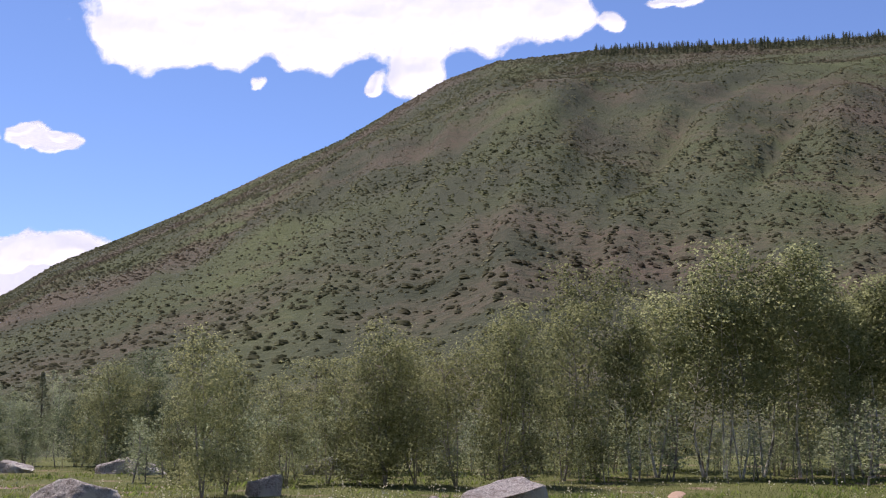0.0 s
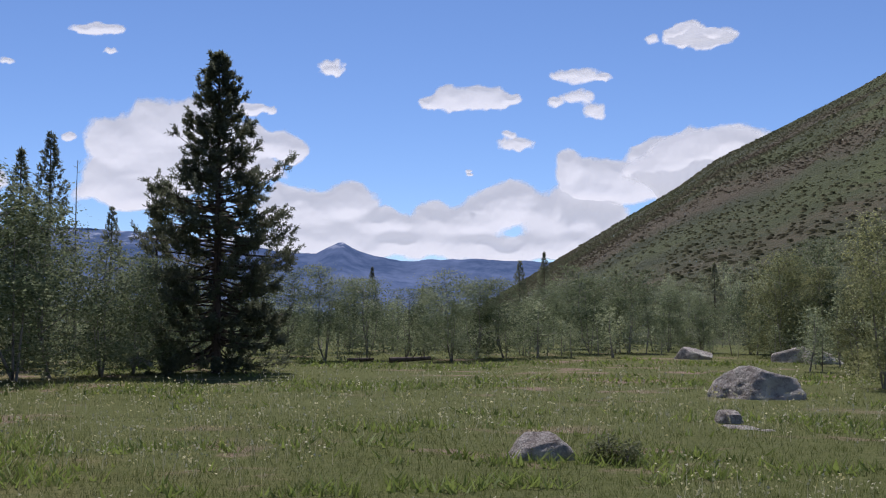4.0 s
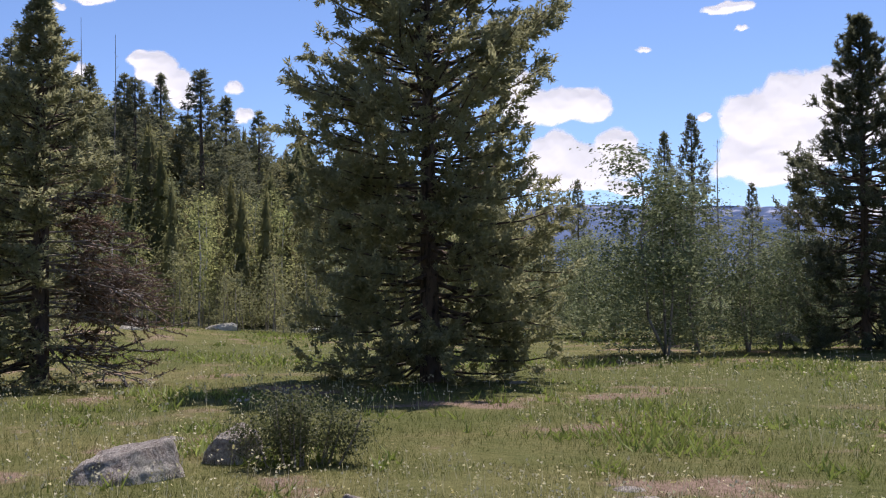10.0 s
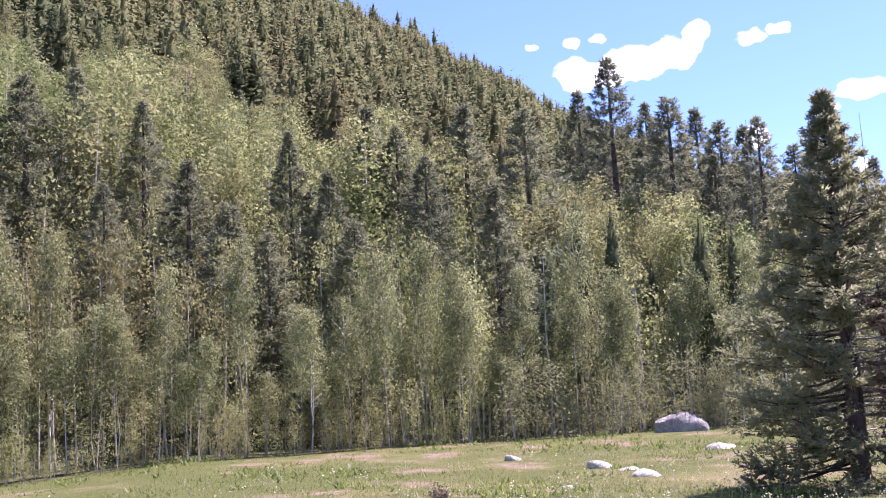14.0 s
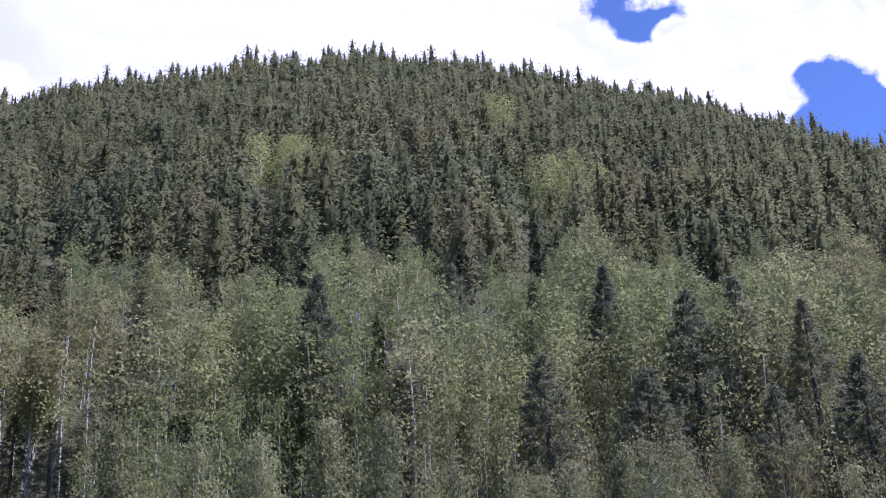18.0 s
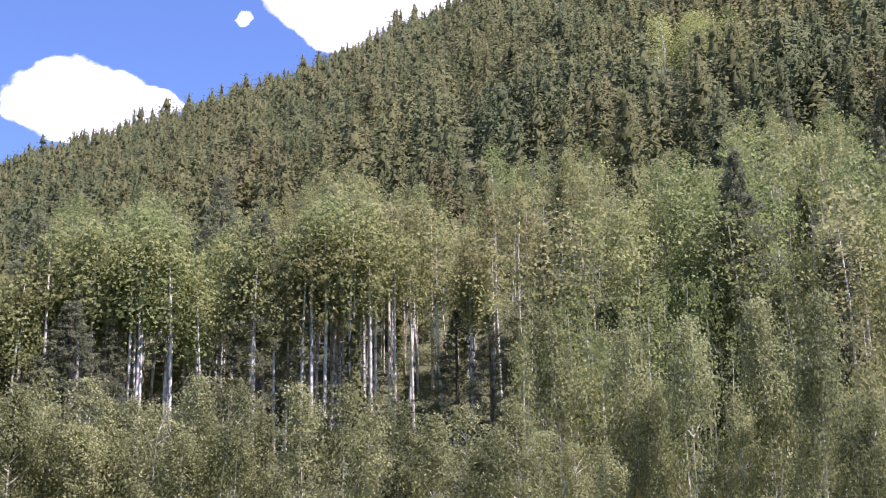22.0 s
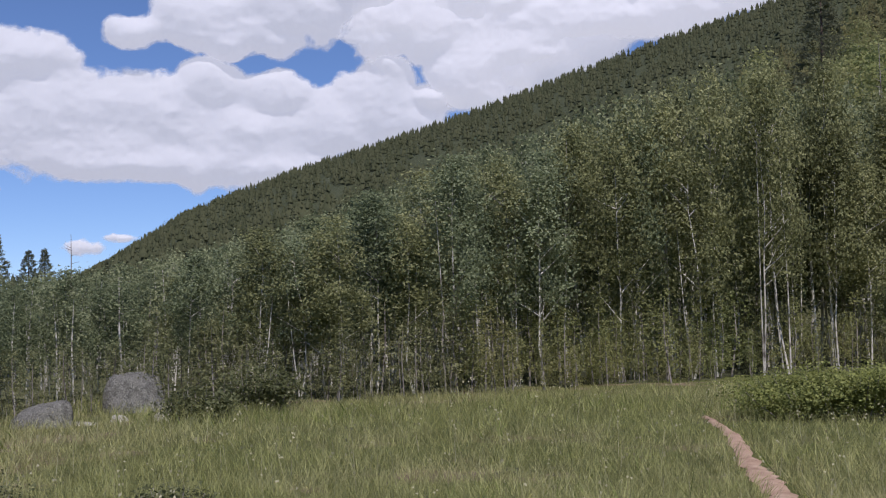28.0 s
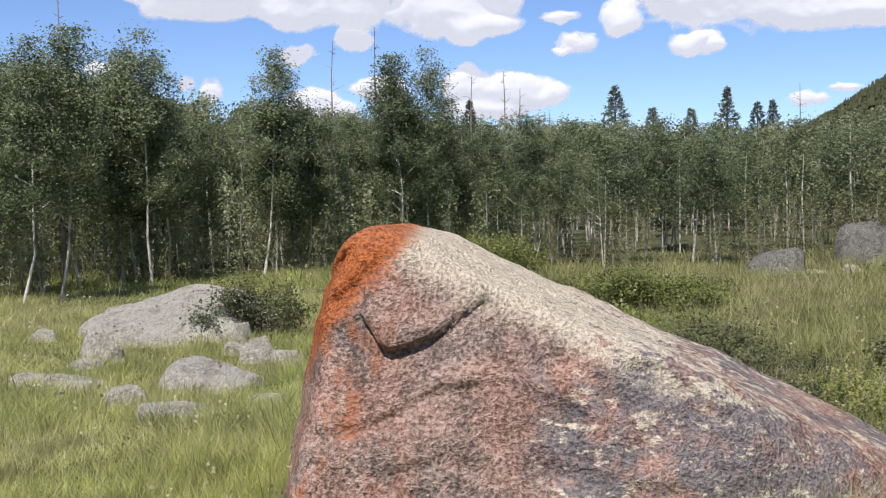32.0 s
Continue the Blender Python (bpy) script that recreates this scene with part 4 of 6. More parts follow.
az = g.uniform(238, 272, 420)
r = WOOD_EDGE(az) + g.uniform(-0.3, 9, 420)
thicket = new("undergrowth", strewn_mesh("thicket", list(zip(low_a, split(places_of(az, r, g.uniform(0.9, 2.3, 420), g.uniform(0.8, 1.2, 420)), 2, 165))), [aspen_leaf, grey_bark], np.random.default_rng(166)))
tagged(thicket, "dark leafy thicket between the aspen stems", "undergrowth", kind="stuff")

# low growth on the valley floor beyond the meadow
az, r, g = scatter(760, 14, 62, 44, 95, 97)
az2 = g.uniform(-28, 16, 210)
az, r = np.r_[az, az2], np.r_[r, g.uniform(34, 48, 210)]
val = new("valley_brush", strewn_mesh("valley_brush", list(zip(low_a, split(places_of(az, r, g.uniform(0.9, 2.6, len(az)), g.uniform(1.1, 2.0, len(az))), 2, 98))), [aspen_leaf, grey_bark], np.random.default_rng(99)))
tagged(val, "low grey-green thickets across the valley floor", "brush", kind="stuff")

# conifers on the forest slope
az, r, g = scatter(7600, 60, 196, 58, 424, 71)
az2, r2, _ = scatter(1100, 98, 194, 92, 210, 77)
az, r = np.r_[az, az2], np.r_[r, r2]
el = np.degrees(np.arctan2(hill_z(2, az, r) - EYE_Z, r))
keep = (hill_z(2, az, r) > hill_z(3, az, r)) & (hill_z(2, az, r) > 0) & ((el > belt_top(az) - 2.2) | (g.uniform(0, 1, len(az)) < np.where(az < 115, 0.3, 0.5)) | (az < 86))
az, r = az[keep], r[keep]
thin = (r < 372) | (g.uniform(0, 1, len(az)) < 0.5)
az, r = az[thin], r[thin]
hh = g.uniform(5.5, 11.0, len(az)) * np.interp(r, [60, 250, 370, 424], [0.85, 1.0, 1.0, 1.15]) * np.where(r > 372, g.uniform(0.55, 1.25, len(az)), 1.0)
cp = places_of(az, r, hh, g.uniform(1.35, 2.05, len(az)))
el = np.degrees(np.arctan2(cp[:, 2] - EYE_Z, r))
aspen_spot = np.zeros(len(az), bool)
for a0, e0, da, de in ((142.3, 22.6, 2.2, 0.8), (130.4, 25.2, 1.5, 0.5), (128.5, 20.6, 3.4, 0.7)):
    aspen_spot |= ((az - a0) / da) ** 2 + ((el - e0) / de) ** 2 + 0.35 * value_noise(cp[:, 0], cp[:, 1], 0, 0.08, 2) < 1
edge_az, edge_r = g.uniform(61, 99, 50), g.uniform(50, 62, 50)
edge_c = places_of(edge_az, edge_r, np.clip(height_to(edge_az, edge_r, np.interp(edge_az, [60, 75, 85, 100], [4.0, 7.0, 8.5, 10.5]) * g.uniform(0.5, 1.05, 50)), 2, 12), g.uniform(1.0, 1.4, 50))
first_c = np.r_[cp[~aspen_spot & (r < 100)], edge_c]
near_c = cp[~aspen_spot & (r < 240) & (r >= 100)]
far_places = cp[~aspen_spot & (r >= 240)]
con = new("conifer_forest", strewn_mesh("conifer_forest", list(zip(near_tree, split(first_c, 2, 70))) + list(zip(far_c, split(near_c, 4, 72))) + list(zip(ridge_c, split(far_places, 3, 76))), [far_needle, dark_bark], np.random.default_rng(73)))
tagged(con, "dense dark green conifer forest covering the steep slope", "conifer forest", kind="stuff")
asp2 = new("aspen_patches", strewn_mesh("aspen_patches", list(zip(mid_a, split(cp[aspen_spot], 3, 74))), [patch_leaf, aspen_bark], np.random.default_rng(75)))
tagged(asp2, "lighter green aspen patches within the conifer slope", "aspen wood", kind="stuff")

# single conifers that stand out of the woods
for i, (az, el, r) in enumerate(((93.1, 17.1, 78), (94.7, 15.7, 84), (90.3, 14.9, 74), (91.4, 14.8, 80), (87.9, 13.5, 72), (86.8, 13.2, 76), (86.1, 13.5, 70), (82.9, 12.8, 72), (78.9, 10.4, 70), (77.7, 10.7, 74),
                                 (75.8, 10.9, 66), (74.6, 9.7, 70), (79.4, 10.6, 76), (89.0, 14.3, 82), (90.9, 14.0, 90), (88.3, 12.0, 62), (84.5, 12.0, 80), (81.0, 11.0, 78), (73.0, 9.0, 75), (71.0, 8.0, 75), (69.0, 7.2, 72)) + (
                                 (67.0, 6.5, 70), (97.5, 15.0, 95), (100.5, 15.5, 100), (104, 14.5, 90), (107.5, 12.5, 70), (112.5, 11.0, 55), (116.5, 16.0, 90), (122, 17.0, 85), (99.2, 11.5, 66), (102.6, 13.0, 74), (105.4, 15.6, 92), (106.3, 10.0, 58), (109.4, 14.5, 82), (110.6, 9.5, 54), (114.4, 13.2, 70), (118.4, 12.0, 62), (119.6, 17.5, 96), (124.4, 13.5, 66), (126, 18.6, 100), (129.5, 14.5, 70))):
    r = min(r, 48 + 0.25 * (r - 48)) if az > 97 else r
    plant("conifer_tree", spruces[1 + i % 2], at(az, r), float(height_to(az, r, el)), i * 61.0, 1.3 + 0.14 * (i % 3), label="tall dark spruce rising above the aspens", category="spruce tree", group="conifers on the lower slope")
for i, (az, el, r) in enumerate(((167.0, 18.6, 72), (179.3, 16.0, 75), (188.4, 15.8, 85), (138.0, 21.2, 95), (133.9, 18.5, 85), (132.3, 20.4, 95), (160.1, 17.6, 80), (140.8, 19.7, 90), (147.8, 19.0, 85), (127.5, 18.0, 80), (153.5, 12.0, 58), (172.0, 11.5, 58))):
    plant("conifer_tree", spruces[1 + i % 2], at(az, r), float(height_to(az, r, el)), i * 67.0, 1.25, label="dark spruce standing among pale-trunked aspens", category="spruce tree", group="conifers on the lower slope")
g = np.random.default_rng(137)
for i, az in enumerate(np.linspace(104, 190, 44)):
    az, r = float(az + g.normal(0, 0.9)), float(g.uniform(56, 98))
    h = float(height_to(az, r, ASPEN_TOP(az) * g.uniform(0.62, 1.06)))
    if h > 5:
        plant("conifer_tree", spruces[1 + i % 2], at(az, r), h, i * 53.0, float(np.clip(16 / h, 1.0, 1.6)), label="dark spruce standing among pale-trunked aspens", category="spruce tree", group="conifers on the lower slope")
for i, (az, el, r) in enumerate(((233.4, 5.0, 45), (228.1, 4.8, 48), (226.7, 4.0, 48), (226, 4.1, 50), (229.8, 3.8, 46), (240.5, 4.5, 44), (231.6, 3.9, 50), (223.2, 3.6, 52))):
    plant("fir_tree", spruces[1 + i % 2], at(az, r), float(height_to(az, r, el)), i * 71.0, 1.3, label="pointed fir top above the low aspen wood", category="fir tree", group="firs above the aspen wood")


def snag(az, el, r, seed, thick=1.0):
    """A dead tree: a bare stem with short broken twigs."""
    g = np.random.default_rng(seed)
    h = float(height_to(az, r, el))
    soup = Soup()
    zs = np.linspace(0, h, 7)
    line = np.c_[np.cumsum(g.normal(0, 0.025, (7, 2)), 0), zs]
    tube(soup, line, np.linspace(0.075, 0.012, 7) * thick, 6)
    for k in range(22):
        z = g.uniform(0.35, 0.99) * h
        a = g.uniform(0, 2 * np.pi)
        p = np.array([np.interp(z, zs, line[:, 0]), np.interp(z, zs, line[:, 1]), z])
        L = g.uniform(0.25, 0.9) * (1.15 - z / h)
        q = p + np.array([np.cos(a) * L, np.sin(a) * L, L * g.uniform(0.1, 0.8)])
        tube(soup, [p, (p + q) / 2 + g.normal(0, 0.03, 3), q], [0.014 * thick, 0.01 * thick, 0.004], 3)
    ob = new("dead_tree", soup.mesh("dead_tree", grey_bark))
    ob.matrix_world = Matrix.Translation(at(az, r))
    return tagged(ob, "bare grey dead tree with broken twigs", "dead tree", "dead trees")


for i, (az, el, r) in enumerate(((81.4, 13.1, 70), (79.8, 12.4, 68), (86.6, 13.4, 68), (50.6, 7.3, 38), (247, 7.4, 26), (245.1, 8.1, 27), (240.4, 5.7, 30), (238.9, 5.9, 32), (238.1, 5.0, 28), (224.9, 4.8, 36), (260.1, 9.5, 22), (185.9, 12.6, 47), (236.6, 3.8, 27), (96, 12.5, 66), (101.5, 12, 62))):
    snag(az, el, r, 700 + i, 0.6 if r < 45 else 0.9)

# low growth under the bare stems
g = np.random.default_rng(171)
az, r = g.uniform(150, 187, 230), g.uniform(59, 76, 230)
low = new("undergrowth", strewn_mesh("slope_growth", list(zip(low_a, split(places_of(az, r, g.uniform(1.4, 3.4, 230), g.uniform(0.9, 1.4, 230)), 2, 172))), [aspen_leaf_far, grey_bark], np.random.default_rng(173)))
tagged(low, "leafy low growth under the tall aspens of the slope", "undergrowth", kind="stuff")

# the far ridge
tiny = [far_conifer(s, 0.2, 3, 3, 6, 0.06, 0.9) for s in (45, 49)]
az, r, g = scatter(7000, 174, 234, 170, 1160, 81)
keep = hill_z(3, az, r) > hill_z(2, az, r) - 2
az, r = az[keep], r[keep]
far = new("ridge_forest", strewn_mesh("ridge_forest", list(zip(tiny, split(places_of(az, r, g.uniform(4.5, 9, len(az)), g.uniform(1.2, 1.8, len(az))), 2, 82))), [ridge_needle, dark_bark], np.random.default_rng(83)))
tagged(far, "even conifer cover on the far wooded ridge", "conifer forest", kind="stuff")


# brush on the bare hill
def brush_blob(seed, spokes, rings=2):
    """A low rounded shrub with a lumpy outline."""
    g = np.random.default_rng(seed)
    soup = Soup()
    k = np.arange(spokes)
    v = [np.array([[g.normal(0, 0.06), g.normal(0, 0.06), 0.46]])]
    for i in range(rings):
        r, z = ((0.34, 0.34), (0.52, -0.06))[i]
        a = k * 2 * np.pi / spokes + i * 0.5
        rr = r * g.uniform(0.75, 1.25, spokes)
        v.append(np.c_[np.cos(a) * rr, np.sin(a) * rr, z + g.uniform(-0.1, 0.1, spokes) * (z > 0)])
    n = (k + 1) % spokes
    f = [np.stack([0 * k, 1 + k, 1 + n], 1)]
    if rings > 1:
        f += [np.stack([1 + k, 1 + spokes + k, 1 + spokes + n], 1), np.stack([1 + k, 1 + spokes + n, 1 + n], 1)]
    soup.add(np.concatenate(v), np.concatenate(f), 0)
    return soup.arrays()


az, r, g = scatter(62000, -27, 32, 66, 725, 91)
near_az, near_r = g.uniform(-27, 32, 9000), 66 + 320 * g.uniform(0, 1, 9000) ** 0.8
groups = []
for some_az, some_r, spokes, grow in ((az, r, 4, 1.0), (near_az, near_r, 5, 0.9)):
    sx, sy = -np.sin(np.radians(some_az)) * some_r, np.cos(np.radians(some_az)) * some_r
    thick = value_noise(sx, sy, 0, 0.03, 3)
    keep = (hill_z(1, some_az, some_r) > 0.3) & (thick + g.normal(0, 0.35, len(sx)) > -0.45)
    some_az, some_r, thick = some_az[keep], some_r[keep], thick[keep]
    tall = np.exp(np.clip(g.normal(0, 0.4, len(some_az)), -0.8, 0.8)) * np.interp(some_r, [60, 720], [0.36, 0.8]) * grow * np.clip(0.9 + 0.35 * thick, 0.5, 1.4)
    groups += list(zip([brush_blob(s, spokes) for s in (1, 2, 3)], split(places_of(some_az, some_r, tall, g.uniform(1.2, 1.9, len(some_az))), 3, 92)))
br = new("hillside_shrubs", strewn_mesh("hillside_shrubs", groups, [brush_leaf], np.random.default_rng(93), True))
tagged(br, "low olive-green brush dotted over the mountain slope", "shrubs", kind="stuff")
az, r, g = scatter(520, -30, -7, 664, 722, 94)
rt = new("ridge_trees", strewn_mesh("ridge_trees", list(zip(far_c, split(places_of(az, r, g.uniform(2.5, 5.5, len(az)), np.full(len(az), 1.7)), 4, 95))), [ridge_needle, dark_bark], np.random.default_rng(96)))
tagged(rt, "line of dark conifers along the mountain crest", "trees", kind="stuff")


# ---- rocks ----
def rock_mesh(name, seed, w, d, h, mat, detail=3, planes=14, rough=0.11, sharp=14.0, shape=None):
    """A boulder cut by random planes, w wide, d deep, h high, its foot in the ground."""
    g = np.random.default_rng(seed)
    bm = bmesh.new()
    bmesh.ops.create_icosphere(bm, subdivisions=detail, radius=1.0)
    v = np.array([x.co[:] for x in bm.verts])
    n = g.normal(size=(planes, 3))
    n[:, 2] = np.abs(n[:, 2]) * 0.9
    n /= np.linalg.norm(n, axis=1, keepdims=True)
    dist = g.uniform(0.72, 1.0, planes)
    base = np.array([[1, 0, 0], [-1, 0, 0], [0, 1, 0], [0, -1, 0], [0, 0, 1], [0, 0, -1.0]])
    n, dist = np.r_[n, base], np.r_[dist, [1, 1, 1, 1, 1, 0.5]]
    if shape is not None:
        n, dist = shape
    r = (np.clip(v @ n.T / dist, 0, None) ** sharp).sum(1) ** (-1 / sharp)
    r = r * (1 + rough * value_noise(v[:, 0] * 3 + seed, v[:, 1] * 3, v[:, 2] * 3, 1.6, 3) + rough * 0.35 * value_noise(v[:, 0] * 11, v[:, 1] * 11 + seed, v[:, 2] * 11, 1.5, 3))
    v = v * r[:, None]
    if shape is None and sharp > 10:
        v[:, 2] = np.minimum(v[:, 2], 0.72 + g.uniform(-0.32, 0.32) * v[:, 0] + g.uniform(-0.1, 0.3) * v[:, 1] + 0.05 * value_noise(v[:, 0] * 5, v[:, 1] * 5 + seed, 0, 1.3, 2))
        v[:, 0] += g.uniform(-0.3, 0.3) * v[:, 2]
    v = v * np.array([w / 2, d / 2, h])
    for x, c in zip(bm.verts, v):
        x.co = c
    me = bpy.data.meshes.new(name)
    bm.to_mesh(me)
    bm.free()
    me.materials.append(mat)
    me.polygons.foreach_set("use_smooth", np.ones(len(me.polygons), dtype=bool))
    return me


def boulder(az, r, w, h, seed, mat=None, label="pale pinkish granite boulder half sunk in meadow grass", detail=3, deep=0.8, turn=0.0, sink=0.05, sharp=20.0, planes=12):
    ob = new("boulder", rock_mesh("boulder", seed, w, w * deep, h + sink, mat or granite, detail, planes, 0.075, sharp))
    ob.matrix_world = Matrix.Translation(at(az, r + w * deep * 0.3, sink * 1.5)) @ pose(0, 0, 0, 0, 0, az + turn)
    return tagged(ob, label, "boulder", "meadow boulders")


for az, r, w, h, seed in ((-1.9, 20.4, 2.0, 0.86, 1), (17.9, 23.6, 1.92, 0.78, 2), (19.3, 18.4, 0.54, 0.3, 3), (16.3, 42, 1.5, 0.72, 4), (14.9, 41, 1.4, 0.56, 5), (21.0, 44, 1.5, 0.58, 6),
                          (9.6, 28, 0.96, 0.6, 7), (-4.0, 12.2, 0.95, 0.33, 9), (1.5, 22.6, 0.52, 0.4, 10), (0.5, 22.4, 0.66, 0.32, 11), (6.5, 24, 0.43, 0.26, 12), (-11.1, 24.3, 0.25, 0.16, 13),
                          (28.6, 13.4, 0.9, 0.38, 14), (73.9, 11.4, 0.66, 0.46, 17), (68.1, 8.8, 0.36, 0.18, 18), (78.9, 10.5, 1.2, 0.42, 20), (90.9, 43, 1.9, 0.95, 121)):
    boulder(az, r, w, h, seed, detail=5 if r < 30 else 4)
for az, r, w, h, seed in ((10.65, 16.0, 0.76, 0.4, 8), (6.5, 40, 1.5, 0.76, 16), (47.55, 36.5, 1.05, 0.54, 15), (226.15, 22.2, 1.18, 0.58, 47), (221.9, 25.2, 1.25, 0.85, 42)):
    boulder(az, r, w, h, seed, grey_granite, "dark grey weathered boulder in the grass", detail=4, sharp=4.0 if az > 200 else 18.0, planes=2 if az > 200 else 10)
for az, r, w, h, seed in ((78.9, 41, 1.1, 0.36, 22), (75.0, 46, 1.5, 0.36, 23), (70.3, 50, 1.0, 0.34, 24), (94.9, 30.5, 0.8, 0.3, 25), (92.9, 27.6, 0.9, 0.22, 26), (96.6, 25.6, 0.45, 0.13, 27),
                          (89.3, 34.5, 0.95, 0.26, 28), (99.1, 34, 0.6, 0.25, 29), (93.6, 29.5, 0.7, 0.12, 30), (222.6, 22.8, 0.36, 0.24, 43), (220.6, 22.8, 0.42, 0.28, 44), (224.1, 22.4, 0.66, 0.13, 45)) + (
                          (253.06, 9.9, 0.98, 0.3, 61), (254.85, 8.6, 0.7, 0.2, 52), (250.97, 11.4, 0.44, 0.32, 53), (250.62, 8.9, 0.36, 0.18, 54), (258.2, 11.8, 0.52, 0.33, 55), (257.2, 9.4, 0.36, 0.24, 56), (259.0, 11.1, 0.4, 0.22, 62), (260.2, 10.3, 0.9, 0.18, 63),
                          (262.7, 10.4, 0.4, 0.15, 57), (257.6, 15.9, 0.46, 0.3, 58), (249.45, 11.2, 0.3, 0.22, 59), (251.9, 12.8, 0.26, 0.34, 60), (260.9, 14.0, 0.4, 0.22, 64), (252.0, 12.0, 0.34, 0.2, 65)):
    big = 1.08 if az > 240 else 1.0
    boulder(az, r, w * (1 + 0.4 * (big - 1)), h * big, seed, mat=pale_granite, label="small pale granite rock lying in the grass", detail=3 if r > 15 else 4)


for az, r, w, h, seed in ((54.2, 9.2, 0.28, 0.05, 81), (55.2, 9.6, 0.34, 0.06, 82), (55.0, 8.9, 0.22, 0.04, 83), (18.6, 17.4, 0.5, 0.07, 84), (17.6, 17.2, 0.35, 0.05, 88), (19.4, 17.8, 0.3, 0.05, 89), (60.5, 21, 0.5, 0.06, 85), (77, 13.5, 0.4, 0.06, 86), (74, 18, 0.5, 0.06, 87)):
    boulder(az, r, w, h, seed, label="flat pale stone lying flush in bare soil", sink=0.02)


def fallen_log(az, r, length, thick, turn, seed):
    g = np.random.default_rng(seed)
    soup = Soup()
    xs = np.linspace(-length / 2, length / 2, 6)
    tube(soup, np.c_[xs, g.normal(0, 0.03, 6), np.linspace(thick, thick * 1.6, 6)], np.linspace(thick, thick * 0.6, 6), 8)
    for k in range(5):
        x = g.uniform(-0.4, 0.45) * length
        tube(soup, [(x, 0, thick), (x + g.normal(0, 0.15), g.normal(0, 0.15), thick + g.uniform(0.12, 0.35))], [0.02, 0.006], 4)
    ob = new("fallen_log", soup.mesh("fallen_log", dark_bark, True))
    ob.matrix_world = Matrix.Translation(at(az, r)) @ pose(0, 0, 0, 0, 0, az + turn)
    return tagged(ob, "dark weathered log lying in the grass", "log")


slab_n = np.array([[-0.42, -0.35, 0.84], [0.3, -0.25, 0.92], [0.9, -0.3, 0.3], [-0.95, -0.2, 0.2], [0, -0.95, 0.3], [0, 1, 0.2], [0, 0, -1.0]])
slab_n /= np.linalg.norm(slab_n, axis=1, keepdims=True)
slab = new("boulder", rock_mesh("slab", 51, 2.0, 1.6, 0.6, pale_granite, 5, 0, 0.07, 15.0, (slab_n, np.array([0.62, 0.9, 0.85, 1.0, 0.9, 1.0, 0.3]))))
slab.matrix_world = Matrix.Translation(at(254.5, 13.6, 0.08)) @ pose(0, 0, 0, 0, 0, 254.6)
tagged(slab, "sloping pale granite slab rising from the grass", "boulder", "meadow boulders")

fallen_log(34.6, 39, 1.4, 0.1, 8, 1)
fallen_log(37.05, 39.4, 0.9, 0.08, -20, 2)


